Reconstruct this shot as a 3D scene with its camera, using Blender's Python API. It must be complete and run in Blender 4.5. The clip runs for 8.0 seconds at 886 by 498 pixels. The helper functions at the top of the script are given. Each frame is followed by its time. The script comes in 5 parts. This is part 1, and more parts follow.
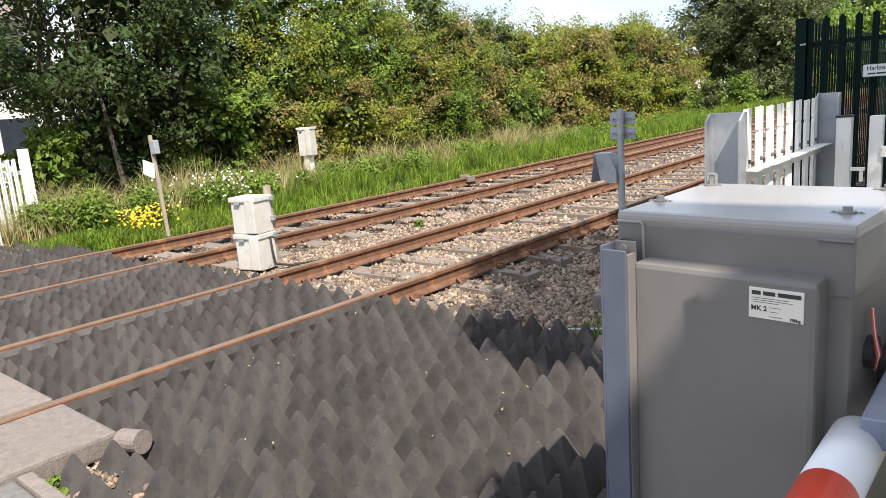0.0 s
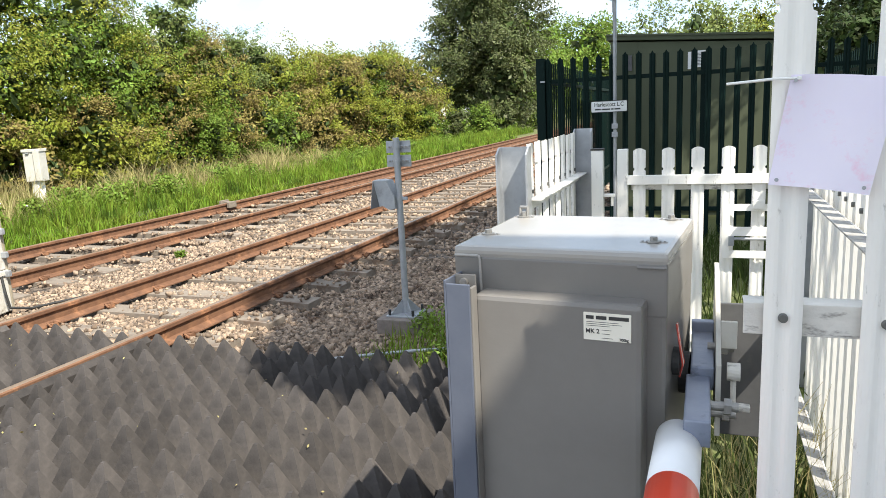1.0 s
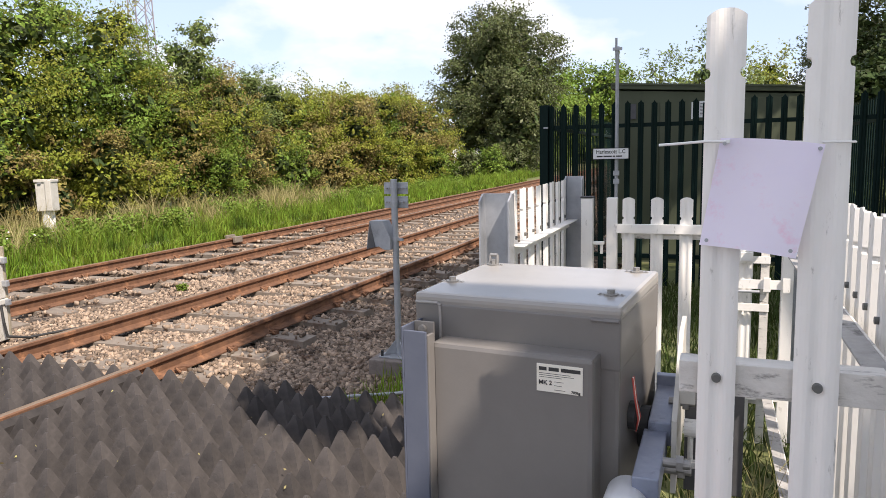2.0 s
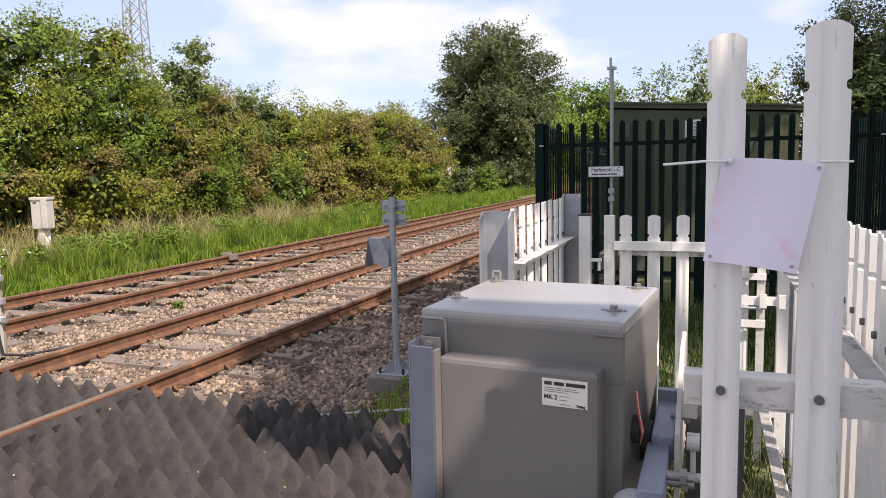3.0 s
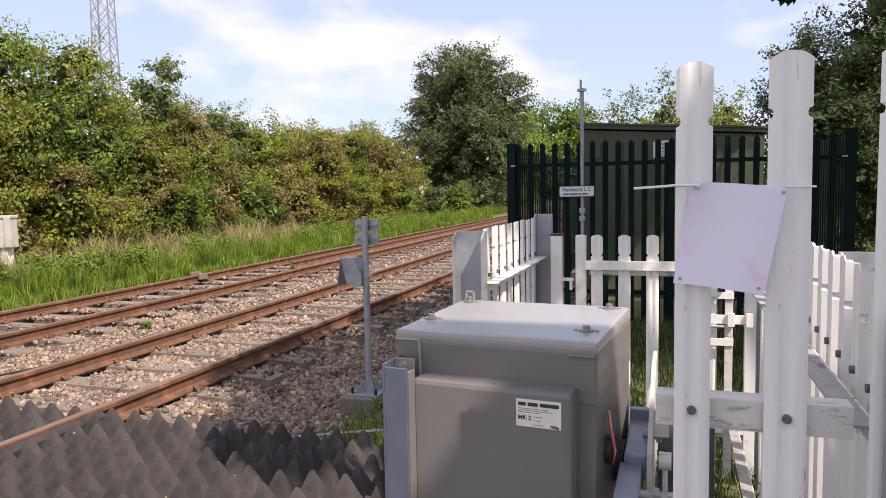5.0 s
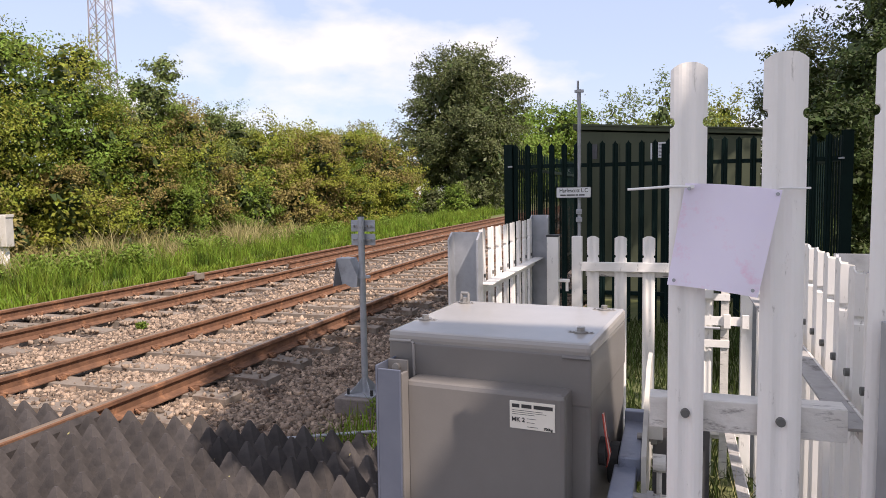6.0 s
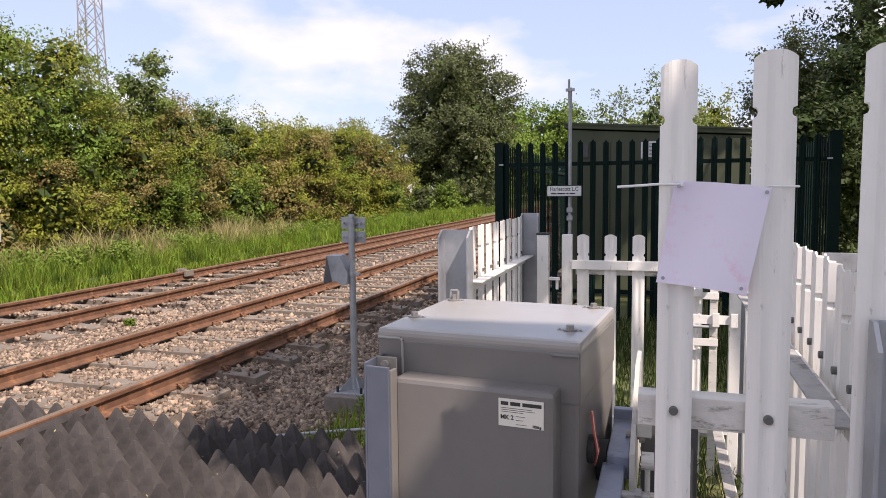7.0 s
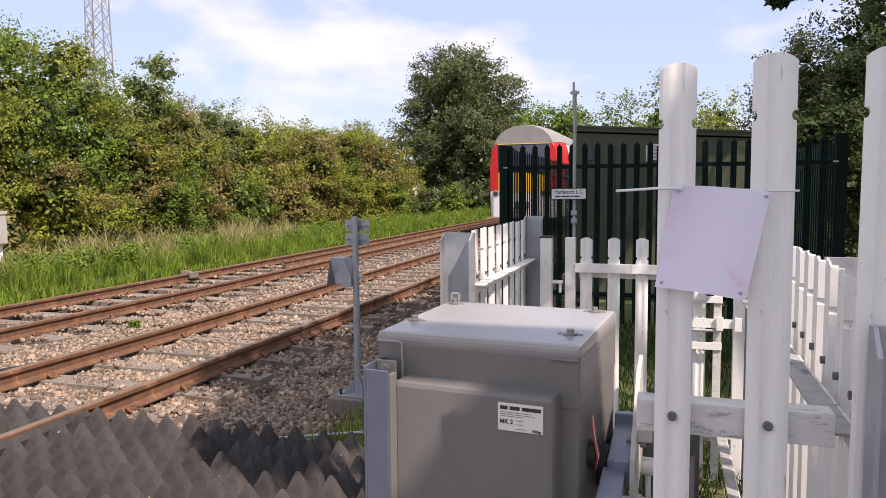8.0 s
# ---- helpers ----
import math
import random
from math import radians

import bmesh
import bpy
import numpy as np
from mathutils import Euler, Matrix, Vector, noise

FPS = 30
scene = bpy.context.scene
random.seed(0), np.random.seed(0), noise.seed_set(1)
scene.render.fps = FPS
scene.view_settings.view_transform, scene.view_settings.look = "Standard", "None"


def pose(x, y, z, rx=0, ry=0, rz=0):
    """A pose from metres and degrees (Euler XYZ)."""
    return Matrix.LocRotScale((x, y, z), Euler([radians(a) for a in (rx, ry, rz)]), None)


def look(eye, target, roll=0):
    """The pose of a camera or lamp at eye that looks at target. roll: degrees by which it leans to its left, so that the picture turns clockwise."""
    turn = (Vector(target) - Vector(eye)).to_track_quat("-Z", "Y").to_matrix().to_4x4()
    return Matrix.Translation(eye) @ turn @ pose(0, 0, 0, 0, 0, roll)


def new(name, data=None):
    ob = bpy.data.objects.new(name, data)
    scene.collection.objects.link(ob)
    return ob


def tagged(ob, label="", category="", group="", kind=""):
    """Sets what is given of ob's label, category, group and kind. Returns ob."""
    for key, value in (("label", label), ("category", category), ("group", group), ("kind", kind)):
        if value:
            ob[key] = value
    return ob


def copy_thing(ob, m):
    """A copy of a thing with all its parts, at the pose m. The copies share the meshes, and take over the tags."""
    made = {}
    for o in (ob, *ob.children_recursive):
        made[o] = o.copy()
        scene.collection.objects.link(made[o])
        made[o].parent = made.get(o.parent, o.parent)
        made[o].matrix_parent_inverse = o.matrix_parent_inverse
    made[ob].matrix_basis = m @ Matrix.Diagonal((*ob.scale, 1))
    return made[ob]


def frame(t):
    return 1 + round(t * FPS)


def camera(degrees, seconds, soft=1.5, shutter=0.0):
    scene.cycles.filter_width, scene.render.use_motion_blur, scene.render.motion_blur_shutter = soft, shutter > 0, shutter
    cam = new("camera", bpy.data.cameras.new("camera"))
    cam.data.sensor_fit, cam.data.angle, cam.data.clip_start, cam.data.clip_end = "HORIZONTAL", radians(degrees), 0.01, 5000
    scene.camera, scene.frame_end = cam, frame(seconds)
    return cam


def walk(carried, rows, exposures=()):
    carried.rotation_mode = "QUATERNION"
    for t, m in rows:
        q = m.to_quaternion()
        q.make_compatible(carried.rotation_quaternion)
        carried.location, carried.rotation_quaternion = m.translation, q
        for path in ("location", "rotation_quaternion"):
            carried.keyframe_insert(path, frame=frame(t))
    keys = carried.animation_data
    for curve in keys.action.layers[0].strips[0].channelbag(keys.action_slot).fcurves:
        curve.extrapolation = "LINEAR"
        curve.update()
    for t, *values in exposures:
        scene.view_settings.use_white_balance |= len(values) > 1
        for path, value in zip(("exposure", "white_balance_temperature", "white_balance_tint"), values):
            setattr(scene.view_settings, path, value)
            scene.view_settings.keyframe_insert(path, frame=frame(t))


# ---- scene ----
cam = camera(64.61, 8.0, soft=0.8)
PATH = [
    (0, (4.217, 1.475, 1.493), (2.938, 2.960, 1.096), -4.27),
    (0.3, (4.095, 1.452, 1.502), (2.875, 2.979, 1.076), -4.43),
    (0.5, (4.013, 1.437, 1.508), (2.926, 3.058, 1.071), -4.25),
    (0.8, (4.022, 1.407, 1.529), (3.173, 3.151, 1.042), -4.21),
    (1, (4.029, 1.388, 1.542), (3.338, 3.226, 1.165), -2.86),
    (1.2, (4.057, 1.392, 1.546), (3.436, 3.261, 1.197), -3.21),
    (1.5, (4.100, 1.399, 1.553), (3.492, 3.279, 1.247), -1.13),
    (2, (4.150, 1.419, 1.558), (3.430, 3.266, 1.294), -1.29),
    (2.2, (4.147, 1.412, 1.559), (3.379, 3.244, 1.325), -1.98),
    (3.5, (4.129, 1.371, 1.565), (3.468, 3.247, 1.361), -1.41),
    (4, (4.125, 1.374, 1.571), (3.477, 3.257, 1.392), -1.95),
    (4.5, (4.128, 1.368, 1.569), (3.488, 3.256, 1.404), -1.36),
    (6, (4.138, 1.381, 1.568), (3.513, 3.274, 1.406), -0.93),
    (6.5, (4.135, 1.387, 1.567), (3.525, 3.285, 1.408), -0.66),
    (7, (4.139, 1.388, 1.565), (3.539, 3.289, 1.397), -0.59),
    (7.5, (4.142, 1.395, 1.563), (3.529, 3.291, 1.394), -0.14),
    (8, (4.150, 1.396, 1.567), (3.536, 3.293, 1.406), -0.48),
]
walk(cam, [(t, look(eye, target, roll)) for t, eye, target, roll in PATH],
     exposures=((0.0, 0.72, 6480, 12), (0.5, 0.90, 6500, 10), (1.0, 0.94, 6540, 7), (2.0, 0.51, 6720, 16), (3.5, 0.37, 6740, 20), (8.0, 0.33, 6760, 22)))

# ---- light ----
SUN = Vector((0.66, -0.42, 0.98)).normalized()          # towards the sun
world = bpy.data.worlds.new("sky")
scene.world = world
world.use_nodes = True
wn, wl = world.node_tree.nodes, world.node_tree.links
wn.clear()
w_out = wn.new("ShaderNodeOutputWorld")
w_bg = wn.new("ShaderNodeBackground")
w_sky = wn.new("ShaderNodeTexSky")
w_sky.sky_type = 'NISHITA'
w_sky.sun_disc = False
w_sky.sun_elevation = math.asin(SUN.z)
w_sky.sun_rotation = math.atan2(SUN.x, SUN.y)
w_co = wn.new("ShaderNodeTexCoord")
w_map = wn.new("ShaderNodeMapping")
w_map.inputs["Scale"].default_value = (1.0, 1.0, 2.2)
w_map.inputs["Location"].default_value = (0.35, 0.1, 0.2)
w_noise = wn.new("ShaderNodeTexNoise")
w_noise.inputs["Scale"].default_value = 2.6
w_noise.inputs["Detail"].default_value = 7.0
w_noise.inputs["Roughness"].default_value = 0.52
w_ramp = wn.new("ShaderNodeValToRGB")
w_ramp.color_ramp.elements[0].position = 0.465
w_ramp.color_ramp.elements[1].position = 0.60
w_mix = wn.new("ShaderNodeMix")
w_mix.data_type = 'RGBA'
w_mix.inputs["B"].default_value = (8.2, 8.3, 8.5, 1)     # sunlit cloud
w_haze = wn.new("ShaderNodeMix")
w_haze.data_type = 'RGBA'
w_haze.inputs["Factor"].default_value = 0.5
w_haze.inputs["B"].default_value = (6.4, 7.9, 10.4, 1)    # thin high haze
wl.new(w_co.outputs["Generated"], w_map.inputs["Vector"])
wl.new(w_map.outputs["Vector"], w_noise.inputs["Vector"])
wl.new(w_noise.outputs["Fac"], w_ramp.inputs["Fac"])
wl.new(w_sky.outputs["Color"], w_haze.inputs["A"])
wl.new(w_haze.outputs["Result"], w_mix.inputs["A"])
wl.new(w_ramp.outputs["Color"], w_mix.inputs["Factor"])
wl.new(w_mix.outputs["Result"], w_bg.inputs["Color"])
w_bg.inputs["Strength"].default_value = 0.106
wl.new(w_bg.outputs["Background"], w_out.inputs["Surface"])

sun_data = bpy.data.lights.new("sun", 'SUN')
sun_data.energy = 4.8
sun_data.angle = radians(0.45)
sun_data.color = (1.0, 0.93, 0.82)
sun = new("sun", sun_data)
sun.matrix_world = look(SUN * 60, (0, 0, 0))


# ---- materials ----
def mat(name, c1, c2=None, scale=8.0, rough=0.7, metal=0.0, bump=0.0, bscale=60.0, stain=None, stain_at=0.6,
        stain_scale=3.0, vary=0.0, island=False, stretch=(1, 1, 1), coat=0.0, through_light=0.0, spec=0.5):
    """A surface with grain at one size, stains at another and a fine relief."""
    m = bpy.data.materials.new(name)
    m.use_nodes = True
    n, l = m.node_tree.nodes, m.node_tree.links
    b = n["Principled BSDF"]
    b.inputs["Roughness"].default_value = rough
    b.inputs["Metallic"].default_value = metal
    b.inputs["Coat Weight"].default_value = coat
    b.inputs["Specular IOR Level"].default_value = spec
    co = n.new("ShaderNodeTexCoord")
    mp = n.new("ShaderNodeMapping")
    mp.inputs["Scale"].default_value = stretch
    l.new(co.outputs["Object"], mp.inputs["Vector"])
    tx = n.new("ShaderNodeTexNoise")
    tx.inputs["Scale"].default_value = scale
    tx.inputs["Detail"].default_value = 6
    tx.inputs["Roughness"].default_value = 0.65
    l.new(mp.outputs["Vector"], tx.inputs["Vector"])
    rp = n.new("ShaderNodeValToRGB")
    rp.color_ramp.elements[0].position, rp.color_ramp.elements[1].position = 0.32, 0.68
    rp.color_ramp.elements[0].color = (*c1, 1)
    rp.color_ramp.elements[1].color = (*(c2 or c1), 1)
    l.new(tx.outputs["Fac"], rp.inputs["Fac"])
    col = rp.outputs["Color"]
    if stain:
        t2 = n.new("ShaderNodeTexNoise")
        t2.inputs["Scale"].default_value = stain_scale
        t2.inputs["Detail"].default_value = 8
        t2.inputs["Roughness"].default_value = 0.7
        l.new(mp.outputs["Vector"], t2.inputs["Vector"])
        r2 = n.new("ShaderNodeValToRGB")
        r2.color_ramp.elements[0].position, r2.color_ramp.elements[1].position = stain_at, stain_at + 0.12
        l.new(t2.outputs["Fac"], r2.inputs["Fac"])
        mx = n.new("ShaderNodeMix")
        mx.data_type = 'RGBA'
        l.new(r2.outputs["Color"], mx.inputs["Factor"])
        l.new(col, mx.inputs["A"])
        mx.inputs["B"].default_value = (*stain, 1)
        col = mx.outputs["Result"]
    if vary:
        if island:
            rnd = n.new("ShaderNodeNewGeometry").outputs["Random Per Island"]
        else:
            rnd = n.new("ShaderNodeObjectInfo").outputs["Random"]
        hs = n.new("ShaderNodeHueSaturation")
        mr = n.new("ShaderNodeMapRange")
        mr.inputs["To Min"].default_value, mr.inputs["To Max"].default_value = 1 - vary, 1 + vary
        l.new(rnd, mr.inputs["Value"])
        l.new(mr.outputs["Result"], hs.inputs["Value"])
        if through_light:
            mh = n.new("ShaderNodeMapRange")
            mh.inputs["To Min"].default_value, mh.inputs["To Max"].default_value = 0.475, 0.515
            l.new(rnd, mh.inputs["Value"])
            l.new(mh.outputs["Result"], hs.inputs["Hue"])
        l.new(col, hs.inputs["Color"])
        col = hs.outputs["Color"]
    l.new(col, b.inputs["Base Color"])
    if bump:
        t3 = n.new("ShaderNodeTexNoise")
        t3.inputs["Scale"].default_value = bscale
        t3.inputs["Detail"].default_value = 5
        l.new(co.outputs["Object"], t3.inputs["Vector"])
        bp = n.new("ShaderNodeBump")
        bp.inputs["Strength"].default_value = bump
        bp.inputs["Distance"].default_value = 0.01
        l.new(t3.outputs["Fac"], bp.inputs["Height"])
        l.new(bp.outputs["Normal"], b.inputs["Normal"])
    if through_light:
        tr = n.new("ShaderNodeBsdfTranslucent")
        l.new(col, tr.inputs["Color"])
        ms = n.new("ShaderNodeMixShader")
        ms.inputs["Fac"].default_value = through_light
        l.new(b.outputs["BSDF"], ms.inputs[1])
        l.new(tr.outputs["BSDF"], ms.inputs[2])
        l.new(ms.outputs["Shader"], n["Material Output"].inputs["Surface"])
    return m


def stones_mat(name, c1, c2, scale):
    """Loose stone seen from afar: cells of differing grey, dark between."""
    m = mat(name, c1, c2, 2.0, 0.95)
    n, l = m.node_tree.nodes, m.node_tree.links
    b = n["Principled BSDF"]
    co = n.new("ShaderNodeTexCoord")
    vo = n.new("ShaderNodeTexVoronoi")
    vo.inputs["Scale"].default_value = scale
    l.new(co.outputs["Object"], vo.inputs["Vector"])
    bw = n.new("ShaderNodeSeparateColor")
    l.new(vo.outputs["Color"], bw.inputs["Color"])
    rp = n.new("ShaderNodeValToRGB")
    rp.color_ramp.elements[0].color = (*c1, 1)
    rp.color_ramp.elements[1].color = (*c2, 1)
    l.new(bw.outputs["Red"], rp.inputs["Fac"])
    l.new(rp.outputs["Color"], b.inputs["Base Color"])
    bp = n.new("ShaderNodeBump")
    bp.inputs["Strength"].default_value = 1.0
    bp.inputs["Distance"].default_value = 0.03
    bp.invert = True
    l.new(vo.outputs["Distance"], bp.inputs["Height"])
    l.new(bp.outputs["Normal"], b.inputs["Normal"])
    return m


M = {}
M["white"] = mat("white_paint", (0.87, 0.85, 0.81), (0.81, 0.785, 0.74), 5, 0.42, bump=0.08, bscale=90, stain=(0.26, 0.235, 0.20), stain_at=0.60, stain_scale=21, stretch=(2, 2, 0.5))
M["white_worn"] = mat("white_paint_worn", (0.72, 0.69, 0.64), (0.55, 0.53, 0.49), 9, 0.55, bump=0.25, bscale=70, stain=(0.12, 0.11, 0.10), stain_at=0.55, stain_scale=22, stretch=(0.5, 2, 2))
M["dull_top"] = mat("bare_dull_steel", (0.30, 0.29, 0.275), (0.42, 0.405, 0.385), 14, 0.7, 0.1, bump=0.15, stain=(0.08, 0.075, 0.07), stain_at=0.55, stain_scale=16)
M["galv"] = mat("galvanised_steel", (0.33, 0.345, 0.37), (0.43, 0.445, 0.47), 12, 0.5, 0.45, bump=0.05, stain=(0.26, 0.27, 0.28), stain_at=0.58)
M["bluegrey"] = mat("blue_grey_paint", (0.085, 0.098, 0.135), (0.105, 0.118, 0.155), 6, 0.5, bump=0.05, stain=(0.15, 0.16, 0.18), stain_at=0.66)
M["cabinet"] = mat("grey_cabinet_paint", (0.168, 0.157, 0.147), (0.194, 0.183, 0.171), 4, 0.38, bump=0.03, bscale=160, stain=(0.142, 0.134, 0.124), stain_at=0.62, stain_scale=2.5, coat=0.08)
# cabinet grey made paler, so the lid carries sunlight in its colour
M["lid"] = mat("sunlit_lid_paint", (0.32, 0.305, 0.285), (0.355, 0.338, 0.315), 5, 0.24, bump=0.012, bscale=120, stain=(0.24, 0.23, 0.21), stain_at=0.64, coat=0.12)
M["bracket"] = mat("blue_grey_galvanised", (0.22, 0.25, 0.33), (0.29, 0.32, 0.40), 10, 0.45, 0.3, bump=0.08, stain=(0.12, 0.13, 0.16), stain_at=0.60, stain_scale=9)
M["timber"] = mat("weathered_timber", (0.27, 0.235, 0.17), (0.36, 0.31, 0.23), 14, 0.9, bump=0.3, bscale=50, stain=(0.24, 0.19, 0.13), stain_at=0.6, stretch=(3, 3, 0.4))
M["offwhite"] = mat("aged_white_casing", (0.60, 0.58, 0.53), (0.50, 0.48, 0.43), 5, 0.55, bump=0.1, bscale=50, stain=(0.28, 0.25, 0.20), stain_at=0.60, stain_scale=9)
M["darkpaint"] = mat("dark_grey_steel", (0.075, 0.075, 0.08), (0.11, 0.11, 0.115), 9, 0.55, 0.2, bump=0.06, stain=(0.16, 0.15, 0.14), stain_at=0.62)
M["green"] = mat("dark_green_coating", (0.003, 0.012, 0.011), (0.005, 0.017, 0.015), 6, 0.55, bump=0.04, stain=(0.012, 0.028, 0.024), stain_at=0.66, spec=0.10)
M["shed"] = mat("olive_green_panel", (0.085, 0.098, 0.062), (0.102, 0.116, 0.074), 2, 0.65, bump=0.05, stain=(0.070, 0.082, 0.054), stain_at=0.6, stretch=(1, 1, 0.3), spec=0.25)
M["rubber"] = mat("grey_black_rubber", (0.046, 0.042, 0.041), (0.088, 0.078, 0.073), 7, 0.8, bump=0.3, bscale=45, stain=(0.125, 0.108, 0.097), stain_at=0.60, stain_scale=6, vary=0.26, spec=0.2)
M["rust"] = mat("rusted_rail_steel", (0.105, 0.050, 0.028), (0.20, 0.098, 0.052), 7, 0.85, 0.0, bump=0.3, bscale=60, stain=(0.32, 0.155, 0.078), stain_at=0.55, stain_scale=4)
M["railtop"] = mat("worn_rail_head", (0.21, 0.145, 0.10), (0.29, 0.21, 0.15), 5, 0.42, 0.35, bump=0.04, stain=(0.15, 0.09, 0.06), stain_at=0.58, stretch=(3, 0.4, 3))
M["sleeper"] = mat("weathered_concrete_sleeper", (0.175, 0.145, 0.118), (0.25, 0.21, 0.17), 7, 0.92, bump=0.3, bscale=45, stain=(0.15, 0.10, 0.07), stain_at=0.55, vary=0.15)
M["concrete"] = mat("weathered_concrete", (0.17, 0.145, 0.128), (0.245, 0.205, 0.18), 22, 0.9, bump=0.5, bscale=90, stain=(0.15, 0.125, 0.11), stain_at=0.56, stain_scale=6, vary=0.06)
M["asphalt"] = mat("asphalt", (0.13, 0.125, 0.12), (0.19, 0.18, 0.17), 30, 0.93, bump=0.4, bscale=140, stain=(0.10, 0.097, 0.093), stain_at=0.6, stain_scale=1.2)
# bed coloured darker than its loose stones, for the shade in their gaps
M["ballast_bed"] = stones_mat("ballast_bed", (0.032, 0.025, 0.020), (0.21, 0.165, 0.13), 21.0)
M["stone"] = mat("ballast_stone", (0.20, 0.145, 0.105), (0.35, 0.265, 0.195), 14, 0.92, bump=0.3, bscale=60, stain=(0.12, 0.075, 0.05), stain_at=0.54, vary=0.62, island=True)
M["soil"] = mat("grassy_soil", (0.085, 0.105, 0.032), (0.13, 0.14, 0.05), 3.0, 0.96, bump=0.6, bscale=25, stain=(0.15, 0.115, 0.07), stain_at=0.58, stain_scale=1.3)
M["grass"] = mat("grass_blade", (0.135, 0.235, 0.022), (0.25, 0.335, 0.045), 0.9, 0.65, vary=0.5, island=True, through_light=0.4, spec=0.25, stain=(0.075, 0.13, 0.018), stain_at=0.50, stain_scale=1.4)
# dull grass green, darkened to hold the compound's tree shade in its colour
M["grass_shaded"] = mat("shaded_grass_blade", (0.042, 0.066, 0.016), (0.075, 0.105, 0.025), 0.9, 0.7, vary=0.4, island=True, through_light=0.3, spec=0.2)
M["dry"] = mat("dry_grass", (0.34, 0.30, 0.12), (0.44, 0.39, 0.18), 0.9, 0.7, vary=0.25, island=True, through_light=0.35)
M["leaf_a"] = mat("leaf_mid_green", (0.105, 0.172, 0.024), (0.175, 0.25, 0.04), 0.5, 0.55, vary=0.45, island=True, through_light=0.24, spec=0.2)
M["leaf_b"] = mat("leaf_yellow_green", (0.155, 0.195, 0.024), (0.26, 0.27, 0.04), 0.5, 0.55, vary=0.45, island=True, through_light=0.24, spec=0.2)
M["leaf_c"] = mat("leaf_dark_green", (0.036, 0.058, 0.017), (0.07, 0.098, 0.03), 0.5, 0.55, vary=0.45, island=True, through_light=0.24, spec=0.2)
M["leaf_d"] = mat("leaf_olive", (0.19, 0.158, 0.048), (0.28, 0.23, 0.075), 0.5, 0.55, vary=0.45, island=True, through_light=0.24, spec=0.2)
M["leaf_e"] = mat("leaf_pale_green", (0.13, 0.175, 0.05), (0.19, 0.235, 0.075), 0.5, 0.6, vary=0.45, island=True, through_light=0.24, spec=0.2)
M["leaf_f"] = mat("leaf_grey_green", (0.070, 0.090, 0.030), (0.120, 0.140, 0.050), 0.5, 0.5, vary=0.45, island=True, through_light=0.24, spec=0.3)
M["bark"] = mat("bark", (0.075, 0.058, 0.042), (0.115, 0.095, 0.07), 12, 0.95, bump=0.5, bscale=30, stretch=(2, 2, 0.4))
M["petal"] = mat("white_petals", (0.80, 0.79, 0.74), (0.86, 0.85, 0.80), 20, 0.6, vary=0.1, island=True, through_light=0.3)
M["yellow_petal"] = mat("yellow_petals", (0.75, 0.52, 0.02), (0.82, 0.60, 0.03), 20, 0.6, vary=0.12, island=True, through_light=0.3)
M["paper"] = mat("faded_lilac_notice", (0.86, 0.80, 0.94), (0.90, 0.85, 0.95), 5, 0.32, stain=(0.90, 0.62, 0.77), stain_at=0.57, stain_scale=9, coat=0.3, through_light=0.2)
M["nylon"] = mat("white_nylon", (0.82, 0.82, 0.80), (0.76, 0.76, 0.74), 30, 0.4)
M["tube_white"] = mat("white_reflective_band", (0.80, 0.81, 0.84), (0.85, 0.86, 0.88), 12, 0.35, bump=0.02, stain=(0.66, 0.66, 0.66), stain_at=0.66)
M["tube_red"] = mat("red_reflective_band", (0.82, 0.07, 0.03), (0.88, 0.09, 0.04), 12, 0.33, bump=0.02, stain=(0.70, 0.06, 0.03), stain_at=0.64)
M["bolt"] = mat("weathered_bolt", (0.27, 0.26, 0.25), (0.36, 0.35, 0.33), 40, 0.5, 0.6, bump=0.1)
M["black"] = mat("black_rubber", (0.02, 0.02, 0.02), (0.03, 0.03, 0.03), 20, 0.6)
M["plug"] = mat("grey_plastic_cap", (0.10, 0.10, 0.095), (0.13, 0.13, 0.12), 30, 0.6)
M["label"] = mat("cream_label", (0.76, 0.72, 0.62), (0.80, 0.76, 0.67), 30, 0.45)
M["ink"] = mat("black_ink", (0.03, 0.03, 0.03), (0.04, 0.04, 0.04), 30, 0.5)
M["signface"] = mat("white_sign_face", (0.74, 0.75, 0.76), (0.80, 0.81, 0.82), 12, 0.4)
M["wire_red"] = mat("red_wire", (0.55, 0.07, 0.05), (0.60, 0.10, 0.07), 30, 0.45)
M["brick_white"] = mat("white_render", (0.72, 0.72, 0.70), (0.78, 0.78, 0.76), 3, 0.8, bump=0.1)
M["roof"] = mat("grey_roof_tiles", (0.16, 0.13, 0.12), (0.22, 0.18, 0.16), 6, 0.85, bump=0.3)
M["glass"] = mat("dark_glass", (0.03, 0.035, 0.045), (0.04, 0.045, 0.06), 3, 0.06, spec=0.8)
M["train_red"] = mat("red_train_paint", (0.52, 0.022, 0.024), (0.56, 0.030, 0.030), 2, 0.5, spec=0.25)
M["train_yellow"] = mat("yellow_train_paint", (0.85, 0.52, 0.02), (0.88, 0.56, 0.03), 2, 0.35, coat=0.3)
M["train_white"] = mat("white_train_paint", (0.68, 0.68, 0.68), (0.74, 0.74, 0.74), 2, 0.35, coat=0.3)
M["train_roof"] = mat("grey_train_roof", (0.24, 0.235, 0.22), (0.30, 0.29, 0.27), 2, 0.6, stain=(0.2, 0.19, 0.17), stain_at=0.55)
